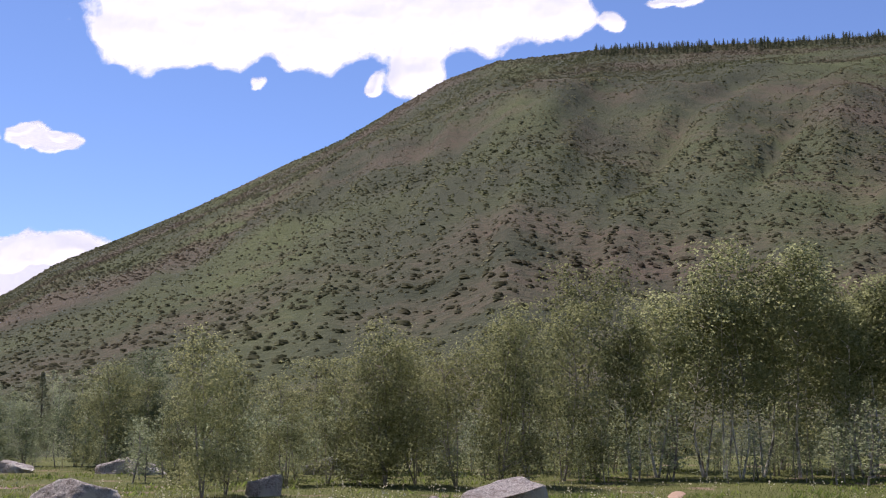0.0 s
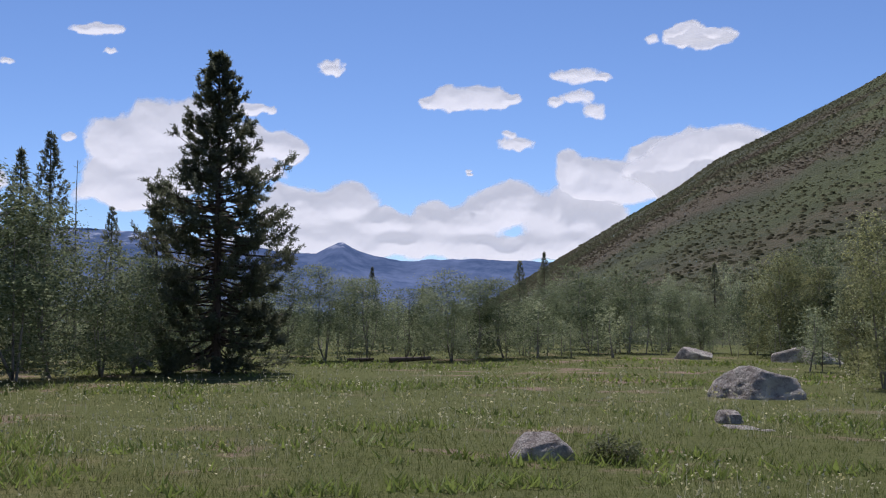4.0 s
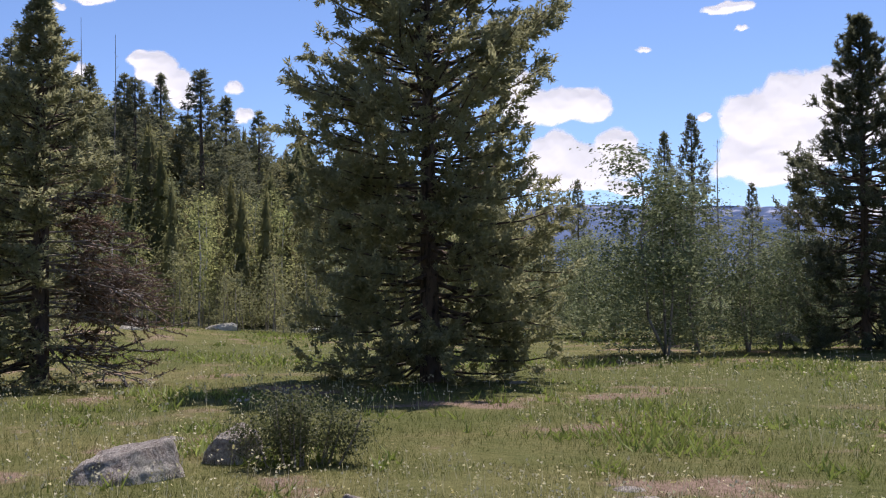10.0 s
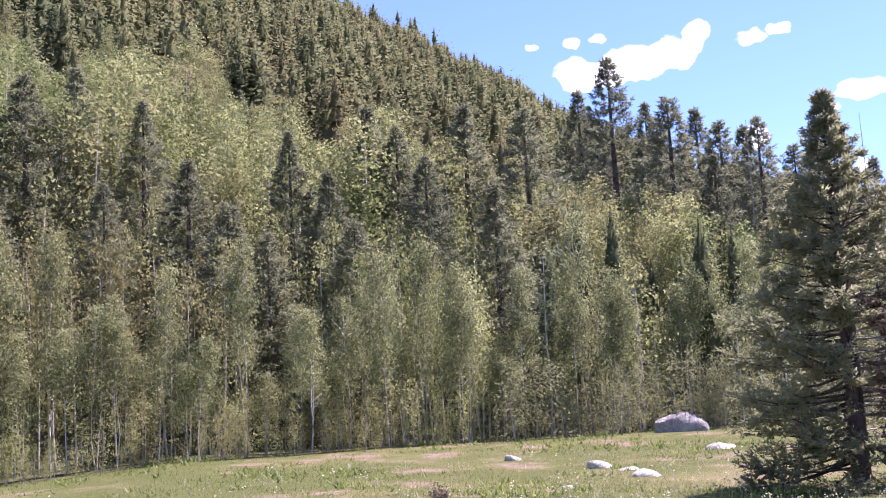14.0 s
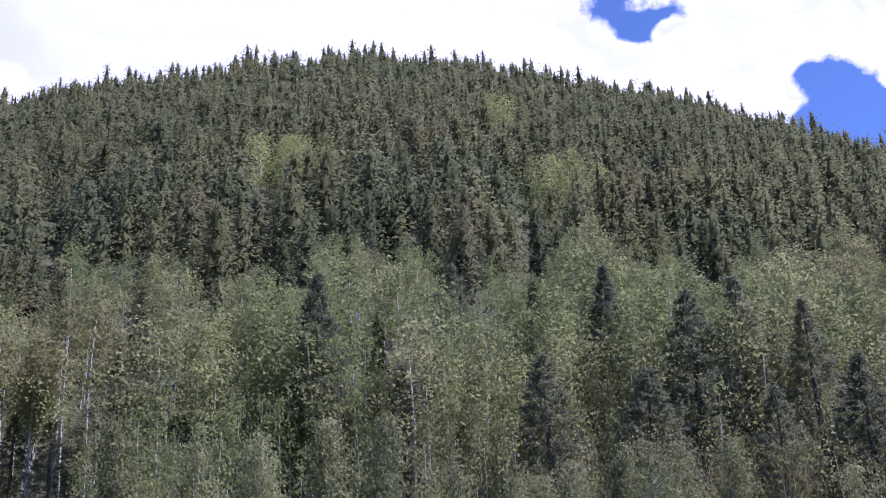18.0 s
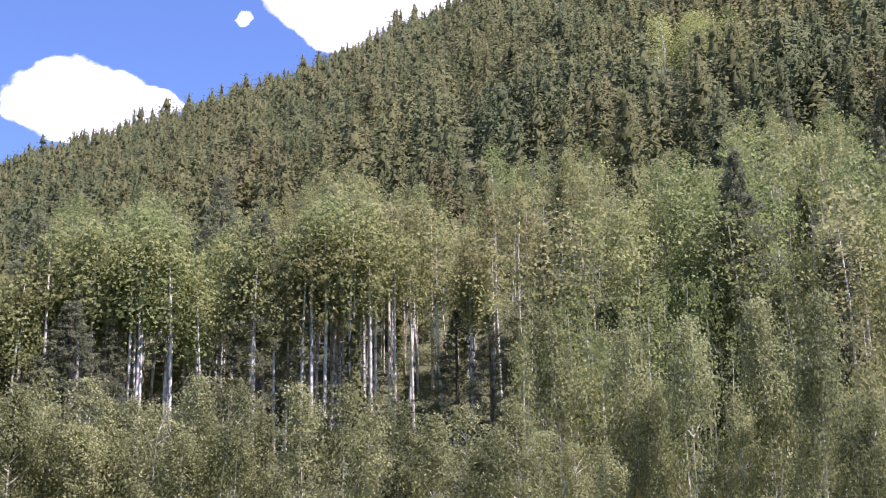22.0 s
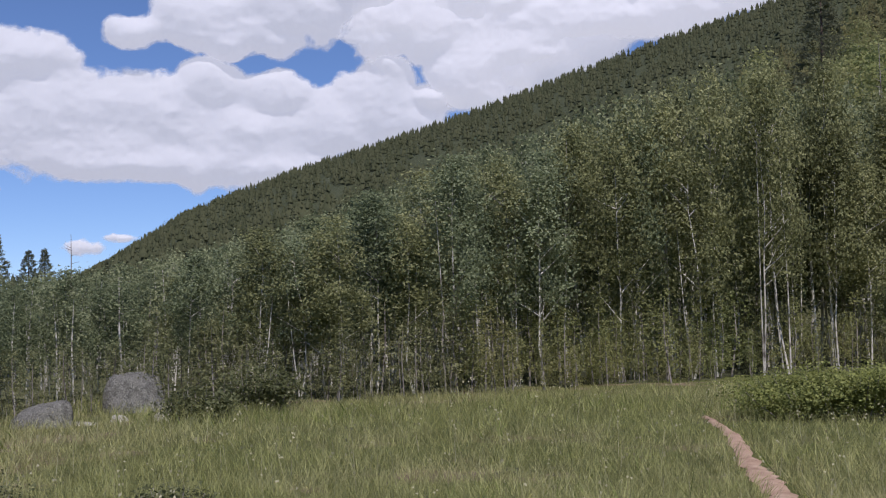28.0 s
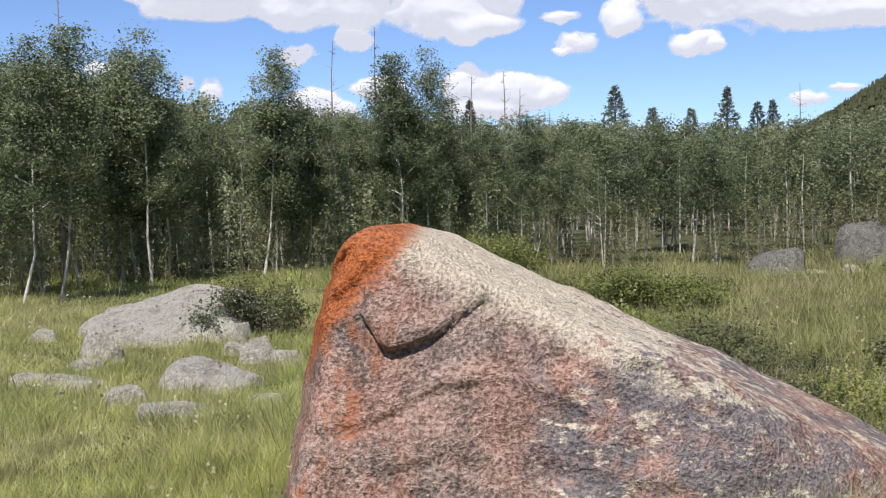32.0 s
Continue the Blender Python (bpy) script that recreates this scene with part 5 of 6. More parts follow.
# the big boulder with orange lichen
def lichen_material():
    m = Nodes("lichen_granite")
    p = m.coords("Object")
    grain, med, big = m.noise(p, 48, 3.0, 0.7), m.noise(p, 6.0, 6.0, 0.65), m.noise(p, 1.6, 4.0, 0.6)
    x, z = m.node("SeparateXYZ", 0, Vector=p), m.node("SeparateXYZ", 2, Vector=p)
    fleck = m.math("ADD", m.math("MULTIPLY", grain, 0.6), m.math("MULTIPLY", med, 0.4))
    grey = m.ramp(fleck, [(0.4, (0.12, 0.095, 0.078)), (0.5, (0.28, 0.22, 0.18)), (0.6, (0.48, 0.39, 0.33))])
    pink = m.ramp(fleck, [(0.4, (0.18, 0.09, 0.062)), (0.5, (0.37, 0.215, 0.155)), (0.6, (0.56, 0.37, 0.285))])
    col = m.mix(m.span(m.math("ADD", big, m.math("MULTIPLY", med, 0.4)), 0.56, 0.84), grey, pink)
    slope = m.node("Mapping", 0, Vector=p, Rotation=(0.0, 0.46, 0.0), Scale=(3.2, 5.0, 6.5))
    streak = m.noise(slope, 2.4, 7.0, 0.72)
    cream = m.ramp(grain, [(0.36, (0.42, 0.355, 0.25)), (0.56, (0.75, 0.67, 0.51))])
    right = m.math("ADD", x, m.math("MULTIPLY", m.math("SUBTRACT", big, 0.5), 0.9))
    dark = m.ramp(fleck, [(0.38, (0.095, 0.085, 0.085)), (0.6, (0.29, 0.255, 0.245))])
    col = m.mix(m.math("MULTIPLY", m.span(right, 0.12, 0.42), m.span(m.noise(p, 2.6, 6.0, 0.7), 0.42, 0.54)), col, dark)
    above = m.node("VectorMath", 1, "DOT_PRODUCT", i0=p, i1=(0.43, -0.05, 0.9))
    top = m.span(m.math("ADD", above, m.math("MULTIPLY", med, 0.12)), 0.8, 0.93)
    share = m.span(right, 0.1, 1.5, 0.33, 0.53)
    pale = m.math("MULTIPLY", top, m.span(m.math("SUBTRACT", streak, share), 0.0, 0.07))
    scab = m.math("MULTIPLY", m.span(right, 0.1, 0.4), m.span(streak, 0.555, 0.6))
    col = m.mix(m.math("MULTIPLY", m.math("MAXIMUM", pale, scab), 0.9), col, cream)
    rust = m.math("MULTIPLY", m.span(m.noise(m.node("Mapping", 0, Vector=p, Scale=(7.0, 7.0, 1.4)), 1.3, 5.0, 0.7), 0.5, 0.62), m.span(x, -0.25, -0.7))
    col = m.mix(m.math("MULTIPLY", rust, 0.75), col, (0.42, 0.14, 0.05))
    left = m.span(m.math("SUBTRACT", m.math("MULTIPLY", m.math("SUBTRACT", z, 0.72), 0.85), x), 0.5, 0.92)
    orange = m.span(m.math("ADD", m.math("MULTIPLY", left, 0.8), m.math("ADD", m.math("MULTIPLY", med, 0.55), m.math("MULTIPLY", grain, 0.3))), 0.78, 0.98)
    col = m.mix(m.math("MULTIPLY", orange, 0.92), col, m.ramp(grain, [(0.34, (0.17, 0.04, 0.012)), (0.6, (0.56, 0.165, 0.04))]))
    h = m.math("ADD", m.math("MULTIPLY", grain, 0.8), m.math("MULTIPLY", med, 1.0))
    return m.done(m.surface(col, 0.92, m.bump(h, 1.0, 0.034), 0.2))


def groove(v, line, inward, lip, wide=0.035):
    """Pushes the front of a rock in along a line of (x, z) points, and out above it."""
    xs, zs = np.array(line).T
    s = v[:, 2] - np.interp(v[:, 0], xs, zs)
    ends = np.clip((v[:, 0] - xs[0]) / 0.06, 0, 1) * np.clip((xs[-1] - v[:, 0]) / 0.1, 0, 1)
    push = inward * np.exp(-((s + wide * 0.8) / wide) ** 2) - lip * np.clip(s / 0.03, 0, 1) * np.exp(-np.clip(s, 0, None) / 0.16)
    v[:, 1] += np.where(v[:, 1] < 0.1, push * ends, 0)


def big_boulder():
    n = np.array([[-0.97, -0.15, 0.2], [-0.62, 0.1, 0.78], [0.43, -0.05, 0.9], [0.05, -0.93, 0.36], [0.55, -0.75, 0.36], [0.1, 1, 0.15], [1, 0.1, 0.1], [0, 0, -1.0]])
    n /= np.linalg.norm(n, axis=1, keepdims=True)
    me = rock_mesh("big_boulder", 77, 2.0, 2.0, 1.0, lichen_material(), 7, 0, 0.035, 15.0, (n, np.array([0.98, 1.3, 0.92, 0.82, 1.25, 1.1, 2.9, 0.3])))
    v = np.empty(len(me.vertices) * 3, dtype=np.float32)
    me.vertices.foreach_get("co", v)
    v = v.reshape(-1, 3)
    groove(v, [(-0.6, 0.84), (-0.56, 0.82), (-0.52, 0.77), (-0.48, 0.69), (-0.44, 0.665), (-0.36, 0.685), (-0.26, 0.725), (-0.173, 0.78)], 0.055, 0.03, 0.026)
    groove(v, [(-0.24, 0.735), (-0.173, 0.78), (-0.1, 0.83), (-0.03, 0.88), (0.02, 0.885)], 0.024, 0.02, 0.02)
    groove(v, [(-0.08, 0.85), (-0.02, 0.885), (0.05, 0.9)], 0.04, 0.01, 0.02)
    groove(v, [(-0.83, 0.32), (-0.6, 0.355), (-0.4, 0.42), (-0.26, 0.5)], 0.02, 0.01, 0.022)
    groove(v, [(-0.32, 0.47), (-0.2, 0.52), (-0.08, 0.51), (0.04, 0.54)], 0.024, 0.014)
    groove(v, [(-0.84, 0.93), (-0.74, 1.02), (-0.64, 1.13), (-0.56, 1.17)], 0.05, 0.035)
    groove(v, [(-0.76, 0.88), (-0.66, 0.93), (-0.52, 1.06), (-0.46, 1.1)], 0.03, 0.02, 0.025)
    groove(v, [(-0.5, 0.16), (-0.2, 0.23), (0.05, 0.18)], 0.016, 0.01)
    groove(v, [(0.0, 0.55), (0.2, 0.5), (0.5, 0.35)], 0.014, 0.012)
    groove(v, [(0.6, 0.62), (0.8, 0.56), (1.05, 0.38)], 0.03, 0.02)
    groove(v, [(0.2, 0.2), (0.5, 0.12), (0.9, 0.05)], 0.012, 0.012)
    lump = value_noise(v[:, 0] * 1.0, v[:, 1], v[:, 2], 7.0, 3) * 0.014 + value_noise(v[:, 0] + 3, v[:, 1], v[:, 2] * 1.3, 24.0, 3) * 0.006
    away = v - np.array([0.3, 0.3, 0.2])
    v += away / np.linalg.norm(away, axis=1, keepdims=True) * lump[:, None]
    me.vertices.foreach_set("co", v.ravel())
    me.update()
    ob = new("boulder", me)
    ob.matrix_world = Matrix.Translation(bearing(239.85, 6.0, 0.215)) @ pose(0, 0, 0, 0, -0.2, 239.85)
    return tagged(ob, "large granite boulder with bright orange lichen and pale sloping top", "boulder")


big_boulder()


# ---- shrubs ----
def shrub(name, az, r, w, h, d, mat, n, leaf, seed, label, category="shrub", spiky=0.5):
    g = np.random.default_rng(seed)
    wood, crown = Soup(), Soup()
    k = max(6, int(12 * w))
    stems = np.c_[g.uniform(-0.46, 0.46, k) * w, g.uniform(-0.4, 0.4, k) * d, g.uniform(0.5, 1.0, k) * h]
    stems[:, 2] *= np.sqrt(np.clip(1 - (stems[:, 0] / (w * 0.52)) ** 2, 0.08, 1))
    for s in stems:
        tube(wood, [(s[0] * 0.6, s[1] * 0.6, -0.05), (s[0] * 0.85, s[1] * 0.85, s[2] * 0.5), s], [0.012, 0.008, 0.003], 4)
    pick = g.integers(0, k, n)
    along = g.uniform(0.25, 1.0, n)[:, None]
    c = stems[pick] * np.c_[0.6 + 0.4 * along, 0.6 + 0.4 * along, along] + g.normal(0, 1, (n, 3)) * np.array([w * 0.05 + 0.04, d * 0.05 + 0.04, h * 0.09])
    c[:, 2] = np.clip(c[:, 2], 0.02, None)
    out = c * np.array([0.5, 0.5, 1.0]) / np.linalg.norm(c, axis=1, keepdims=True) * spiky
    leaves(crown, c, leaf, g, 0, out, c / np.array([w, d, h]) + np.array([0, 0, 0.5]), 0.6)
    root = new(name)
    root.matrix_world = Matrix.Translation(at(az, r + d * 0.4)) @ pose(0, 0, 0, 0, 0, az)
    part("woody_base", wood.mesh(name + "_wood", grey_bark), root)
    part("foliage", crown.mesh(name + "_foliage", mat), root)
    return tagged(root, label, category)


shrub("bush", 71.0, 10.9, 1.4, 0.78, 0.9, shrub_leaf, 4600, 0.017, 1, "dark twiggy bush growing beside a rock in the meadow")
shrub("juniper_bush", 188.2, 19.2, 4.1, 0.92, 1.6, juniper_leaf, 16000, 0.028, 2, "low spreading juniper bush beside the dirt trail")
shrub("juniper_bush", 239.6, 20.8, 2.1, 0.85, 1.4, juniper_leaf, 7000, 0.026, 3, "yellow-green spreading juniper behind the big boulder")
shrub("juniper_bush", 233, 15.2, 2.5, 0.56, 1.4, juniper_leaf, 8000, 0.022, 4, "yellow-green spreading juniper behind the big boulder")
shrub("bush", 251.4, 13.0, 1.25, 0.8, 0.8, shrub_leaf, 3600, 0.02, 5, "grey-green bush among pale rocks")
shrub("bush", 229.5, 10.3, 1.3, 0.5, 0.8, shrub_leaf, 3200, 0.018, 6, "low leafy bush in tall meadow grass")
shrub("bush", 232, 9.2, 1.5, 0.36, 0.9, shrub_leaf, 3000, 0.016, 8, "low brownish-green bush in meadow grass")
shrub("bush", 226.9, 8.4, 0.8, 0.32, 0.6, shrub_leaf, 1600, 0.015, 9, "low brownish-green bush in meadow grass")
shrub("bush", 235, 12.0, 1.5, 0.42, 0.9, juniper_leaf, 1600, 0.03, 10, "yellow-green bush behind the big boulder")
shrub("bush", 224.5, 7.6, 0.6, 0.3, 0.5, shrub_leaf, 700, 0.02, 11, "low brownish-green bush in meadow grass")
shrub("bush", 220.1, 10.5, 0.7, 0.34, 0.5, shrub_leaf, 700, 0.024, 12, "low brownish-green bush in meadow grass")
shrub("bush", 218.9, 21.5, 1.3, 0.8, 0.9, shrub_leaf, 1300, 0.04, 13, "grey-green bush between rocks at the wood's edge")
shrub("bush", 216.1, 24.0, 1.9, 0.95, 1.2, shrub_leaf, 1500, 0.045, 14, "grey-green bush at the wood's edge")
shrub("bush", 24.6, 13.0, 0.7, 0.32, 0.6, shrub_leaf, 800, 0.02, 15, "small grey-green bush in the meadow")
for k, (az, r, w, h) in enumerate(((222.5, 8.8, 0.9, 0.34), (228.0, 9.6, 1.1, 0.36), (225.6, 9.9, 0.8, 0.3), (230.6, 11.6, 1.2, 0.42), (227.6, 7.2, 0.7, 0.3), (222.9, 6.9, 0.7, 0.26), (220.9, 8.1, 0.8, 0.3), (233.6, 11.0, 0.9, 0.34))):
    shrub("bush", az, r, w, h, w * 0.6, shrub_leaf if k % 3 else juniper_leaf, 1500, 0.015, 20 + k, "low leafy bush in grass beside the big boulder")
shrub("sapling", 102.8, 22.3, 0.4, 0.45, 0.3, dead_needle, 260, 0.03, 7, "small brown sapling in dry grass", "sapling")

# ---- the trail ----
def trail_line():
    line = [(-10.4, 30, 0.34), (-10.0, 24, 0.36), (-10.6, 17, 0.4), (-10.5, 13, 0.42), (-14, 8, 0.42), (-40, 2.6, 0.42), (-150, 2.4, 0.42), (-170, 8.5, 0.36), (-168.7, 11.5, 0.3), (-167.5, 13.6, 0.24), (-166.6, 17.0, 0.18), (-165.4, 20, 0.12)]
    p = np.array([[*bearing(a, r)[:2], w] for a, r, w in line])
    t = np.linspace(0, len(p) - 1, 160)
    c = np.stack([np.interp(t, np.arange(len(p)), p[:, k]) for k in range(3)], 1)
    for _ in range(6):
        c[1:-1] = (c[:-2] + 2 * c[1:-1] + c[2:]) / 4
    return c


TRAIL = trail_line()


def off_trail(x, y, room=0.04):
    """True where a plant would not stand on the trodden path."""
    free = np.ones(len(x), bool)
    az = np.degrees(np.arctan2(-x, y)) % 360
    near = np.flatnonzero((np.abs(az - 350) < 9) | (np.abs(az - 193) < 9) | ((np.hypot(x, y) < 9) & (az > 180)))
    gap = np.hypot(x[near, None] - TRAIL[None, :, 0], y[near, None] - TRAIL[None, :, 1]) - TRAIL[None, :, 2] * 0.5
    free[near] = gap.min(1) > room
    return free


def trail_strip():
    c = TRAIL
    d = np.gradient(c[:, :2], axis=0)
    d /= np.linalg.norm(d, axis=1, keepdims=True)
    side = np.c_[-d[:, 1], d[:, 0]]
    rows = []
    g = np.random.default_rng(7)
    for s in (-0.5, -0.2, 0.2, 0.5):
        wob = g.normal(0, 0.03, len(c)) if abs(s) > 0.4 else 0
        q = c[:, :2] + side * (c[:, 2:] * s + np.reshape(wob, (-1, 1)))
        rows.append(np.c_[q, ground_z(q[:, 0], q[:, 1]) + (0.035 if abs(s) < 0.4 else 0.006)])
    v = np.stack(rows, 1).reshape(-1, 3)
    i, j = np.meshgrid(np.arange(len(c) - 1), np.arange(3), indexing="ij")
    k = (i * 4 + j).ravel()
    ob = new("trail", mesh_of("trail", v, np.stack([k, k + 1, k + 5, k + 4], 1), trail_dirt, smooth=True))
    return tagged(ob, "narrow reddish dirt footpath through the grass", "trail", kind="structure")


trail_strip()


# ---- grass ----
def grass_sheet(name, n, az0, az1, r0, r1, height, width, mat, seed, label, category="grass", cover=-2.0, lean_by=0.45):
    """Single blades, as thick on the ground as they look from the trail."""
    g = np.random.default_rng(seed)
    az = g.uniform(az0, az1, n)
    r = np.exp(g.uniform(math.log(r0), math.log(r1), n))
    x, y = -np.sin(np.radians(az)) * r, np.cos(np.radians(az)) * r
    lush = value_noise(x, y, 0, 0.8, 3) + 0.6 * value_noise(x, y, 0, 4.5, 2)
    keep = (lush > cover) & off_trail(x, y)
    x, y, r, lush = x[keep], y[keep], r[keep], lush[keep]
    n = len(x)
    hgt = height * np.clip(0.75 + 0.6 * lush, 0.2, 2.0) * g.uniform(0.4, 1.3, n)
    wid = width * (0.6 + r / 14) * g.uniform(0.6, 1.4, n)
    a = g.uniform(0, 2 * np.pi, n)
    lean = g.normal(0, lean_by, (n, 2)) * hgt[:, None]
    z = ground_z(x, y) - 0.01
    bx, by = np.cos(a) * wid * 0.5, np.sin(a) * wid * 0.5
    v = np.stack([np.c_[x - bx, y - by, z], np.c_[x + bx, y + by, z], np.c_[x + lean[:, 0], y + lean[:, 1], z + hgt]], 1).reshape(-1, 3)
    ob = new(name, mesh_of(name, v, np.arange(3 * n).reshape(n, 3), mat))
    return tagged(ob, label, category, kind="stuff")


def seed_heads(name, n, az0, az1, r0, r1, height, seed, label, mat=None, category="grass", big=1.0):
    """Thin stalks with a pale head each."""
    g = np.random.default_rng(seed)
    az = g.uniform(az0, az1, n)
    r = np.exp(g.uniform(math.log(r0), math.log(r1), n))
    x, y = -np.sin(np.radians(az)) * r, np.cos(np.radians(az)) * r
    keep = (value_noise(x, y, 0, 0.5, 3) > -0.3) & off_trail(x, y)
    x, y, r = x[keep], y[keep], r[keep]
    n = len(x)
    soup = Soup()
    h = height * g.uniform(0.6, 1.25, n)
    lean = g.normal(0, 0.18, (n, 2)) * h[:, None]
    z = ground_z(x, y)
    top = np.c_[x + lean[:, 0], y + lean[:, 1], z + h]
    w = 0.0022 * (0.7 + r / 12)
    a = g.uniform(0, np.pi, n)
    d = np.c_[np.cos(a) * w, np.sin(a) * w, 0 * w]
    soup.add(np.stack([np.c_[x, y, z] - d, np.c_[x, y, z] + d, top], 1).reshape(-1, 3), np.arange(3 * n).reshape(n, 3), 0)
    leaves(soup, top, 0.0115 * big * (0.8 + r / 14), g, 0, np.c_[lean, h])
    ob = new(name, soup.mesh(name, mat or seed_head))
    return tagged(ob, label, category, kind="stuff")


grass_sheet("meadow_grass", 270000, -26, 121, 6.0, 52, 0.1, 0.0048, grass_blade, 101, "short green meadow grass with drying straw-coloured patches", cover=-0.5)
grass_sheet("tall_grass", 140000, 182, 247, 5.0, 29, 0.3, 0.006, tall_blade, 102, "tall pale green meadow grass", cover=-1.0, lean_by=0.5)
grass_sheet("tall_grass", 110000, 247, 272, 5.0, 26, 0.19, 0.006, sunlit_blade, 108, "sunlit yellow-green meadow grass between pale rocks", cover=-1.2, lean_by=0.6)
grass_sheet("meadow_grass", 26000, 0, 360, 0.9, 6.0, 0.12, 0.007, grass_blade, 111, "short green meadow grass beside the trail")
grass_sheet("meadow_grass", 26000, 121, 182, 6.0, 40, 0.16, 0.009, grass_blade, 112, "short green meadow grass below the wood")
grass_sheet("meadow_grass", 26000, 272, 334, 5.0, 40, 0.18, 0.009, grass_blade, 113, "short green meadow grass beside the trail")
grass_sheet("meadow_herbs", 9000, 68, 118, 6.0, 34, 0.15, 0.02, bright_herb, 110, "bright yellow-green tufts in drying meadow grass", "herbs", 0.45, 0.7)
grass_sheet("meadow_herbs", 110000, -26, 121, 6.0, 45, 0.13, 0.026, herb_leaf, 103, "patches of lush bright green herbs", "herbs", 0.32, 0.7)
grass_sheet("meadow_herbs", 26000, 182, 272, 5.0, 30, 0.26, 0.014, herb_leaf, 104, "patches of lush green herbs between tall grass", "herbs", 0.5, 0.6)
grass_sheet("meadow_herbs", 22000, 246, 272, 5.0, 20, 0.15, 0.016, bright_herb, 109, "bright yellow-green herbs between pale rocks", "herbs", 0.1, 0.7)
seed_heads("seed_stalks", 6500, -26, 121, 6.0, 34, 0.2, 105, "pale seed heads on thin grass stalks")
seed_heads("seed_stalks", 1500, 182, 272, 5.0, 28, 0.42, 106, "pale seed heads on tall grass stalks")


seed_heads("meadow_flowers", 2200, 14, 104, 6.5, 26, 0.19, 107, "small cream and yellow flowers dotted through the grass", flower_petal, "flowers", 1.05)


# ---- clouds: heaped relief in the sky far behind everything ----
CLOUDS = []


def lattice_noise(x, y, seed):
    """Smooth noise between 0 and 1 on a grid of unit cells."""
    table = np.random.default_rng(seed).uniform(0, 1, (64, 64))
    i, j = np.floor(x).astype(int), np.floor(y).astype(int)
    u, v = x - i, y - j
    u, v = u * u * (3 - 2 * u), v * v * (3 - 2 * v)
    p = lambda a, b: table[(i + a) % 64, (j + b) % 64]
    return (p(0, 0) * (1 - u) + p(1, 0) * u) * (1 - v) + (p(0, 1) * (1 - u) + p(1, 1) * u) * v


def cloud(*puffs):
    """A cumulus heaped up from puffs (bearing, height in the sky, half width, half height, all in degrees)."""
    n = len(CLOUDS)
    far_off = 4250.0 + 5.0 * n
    q = np.array(puffs, float)
    az0, el0 = (q[:, 0].min() + q[:, 0].max()) / 2, (q[:, 1].min() + q[:, 1].max()) / 2
    squeeze = np.cos(np.radians(el0))
    px, py, rx, ry = (az0 - q[:, 0]) * squeeze, q[:, 1], q[:, 2], q[:, 3]
    size = float(np.clip(np.sqrt(rx * ry).mean(), 0.2, 1.8))
    step = 0.05 if size < 0.6 else 0.1
    xs = np.arange((px - rx * 1.35).min(), (px + rx * 1.35).max() + step, step)
    ys = np.arange((py - ry * 1.35).min(), (py + ry * 1.35).max() + step, step)
    x, y = np.meshgrid(xs, ys, indexing="ij")
    wx, wy = x + size * 0.5 * (lattice_noise(x / size * 1.3 + 9, y / size * 1.3, n) - 0.5), y + size * 0.4 * (lattice_noise(x / size * 1.3, y / size * 1.3 + 5, n + 50) - 0.5)
    heap = np.zeros_like(x)
    for a, b, c, d in zip(px, py, rx, ry):
        heap += np.exp(np.clip(4.0 * (1 - ((wx - a) / c) ** 2 - ((wy - b) / d) ** 2), -30, 5))
    body = np.log(heap + 1e-9) / 4.0
    rag, f, amp = np.zeros_like(x), 0.9 / size, 1.0
    for k in range(5):
        rag += amp * (np.abs(2 * lattice_noise(x * f + 7 * k, y * f * 1.15 + 3 * k, n * 7 + k) - 1) - 0.5)
        f, amp = f * 2.05, amp * 0.55
    field = body - 0.42 * rag
    cover = np.clip(field / (0.5 if size > 0.6 else 0.95), 0, 1)
    bulge = size * np.clip(body + 0.5, 0, 2.5) * 0.45 - size * 0.1 * rag
    r = far_off * (1 - np.radians(bulge))
    a, e = np.radians(az0 - x / squeeze), np.radians(y)
    v = np.stack([-np.sin(a) * np.cos(e) * r, np.cos(a) * np.cos(e) * r, EYE_Z + np.sin(e) * r], -1).reshape(-1, 3)
    w, h = x.shape
    i, j = np.meshgrid(np.arange(w - 1), np.arange(h - 1), indexing="ij")
    k = (i * h + j).ravel()
    quads = np.stack([k, k + h, k + h + 1, k + 1], 1)
    flat = cover.ravel()
    quads = quads[flat[quads].max(1) > 0]
    used, quads = np.unique(quads, return_inverse=True)
    me = mesh_of("cloud", v[used], quads.reshape(-1, 4), cloud_white, smooth=True)
    me.attributes.new("cover", "FLOAT", "POINT").data.foreach_set("value", flat[used].astype(np.float32))
    ob = new("cloud", me)
    CLOUDS.append(ob)
    return tagged(ob, "white fair-weather cumulus cloud with grey base", "cloud", "clouds", "structure")


cloud((16.0, 18.7, 2.8, 1.7), (11.9, 19.3, 3.9, 2.1), (7.3, 19.2, 3.4, 1.8), (3.2, 19.8, 3.4, 2.0), (-1.4, 20.1, 3.7, 1.8), (-4.9, 20.0, 2.0, 1.5), (2.1, 17.3, 1.3, 1.3), (4.24, 16.83, 0.62, 0.51), (14.8, 21.4, 5.6, 2.2), (6.2, 22.4, 7.0, 2.5), (-2.6, 22.5, 4.8, 2.2))
cloud((10.20, 16.71, 0.45, 0.37))
cloud((-7.81, 19.68, 0.79, 0.56))
cloud((-11.0, 20.4, 1.5, 0.3))
cloud((21.2, 13.5, 1.0, 0.6), (19.8, 13.4, 1.1, 0.5))
cloud((21.0, 7.6, 2.0, 1.3), (19.3, 8.0, 2.0, 1.1), (18.0, 8.2, 1.0, 0.6), (22.0, 6.9, 1.7, 1.1))
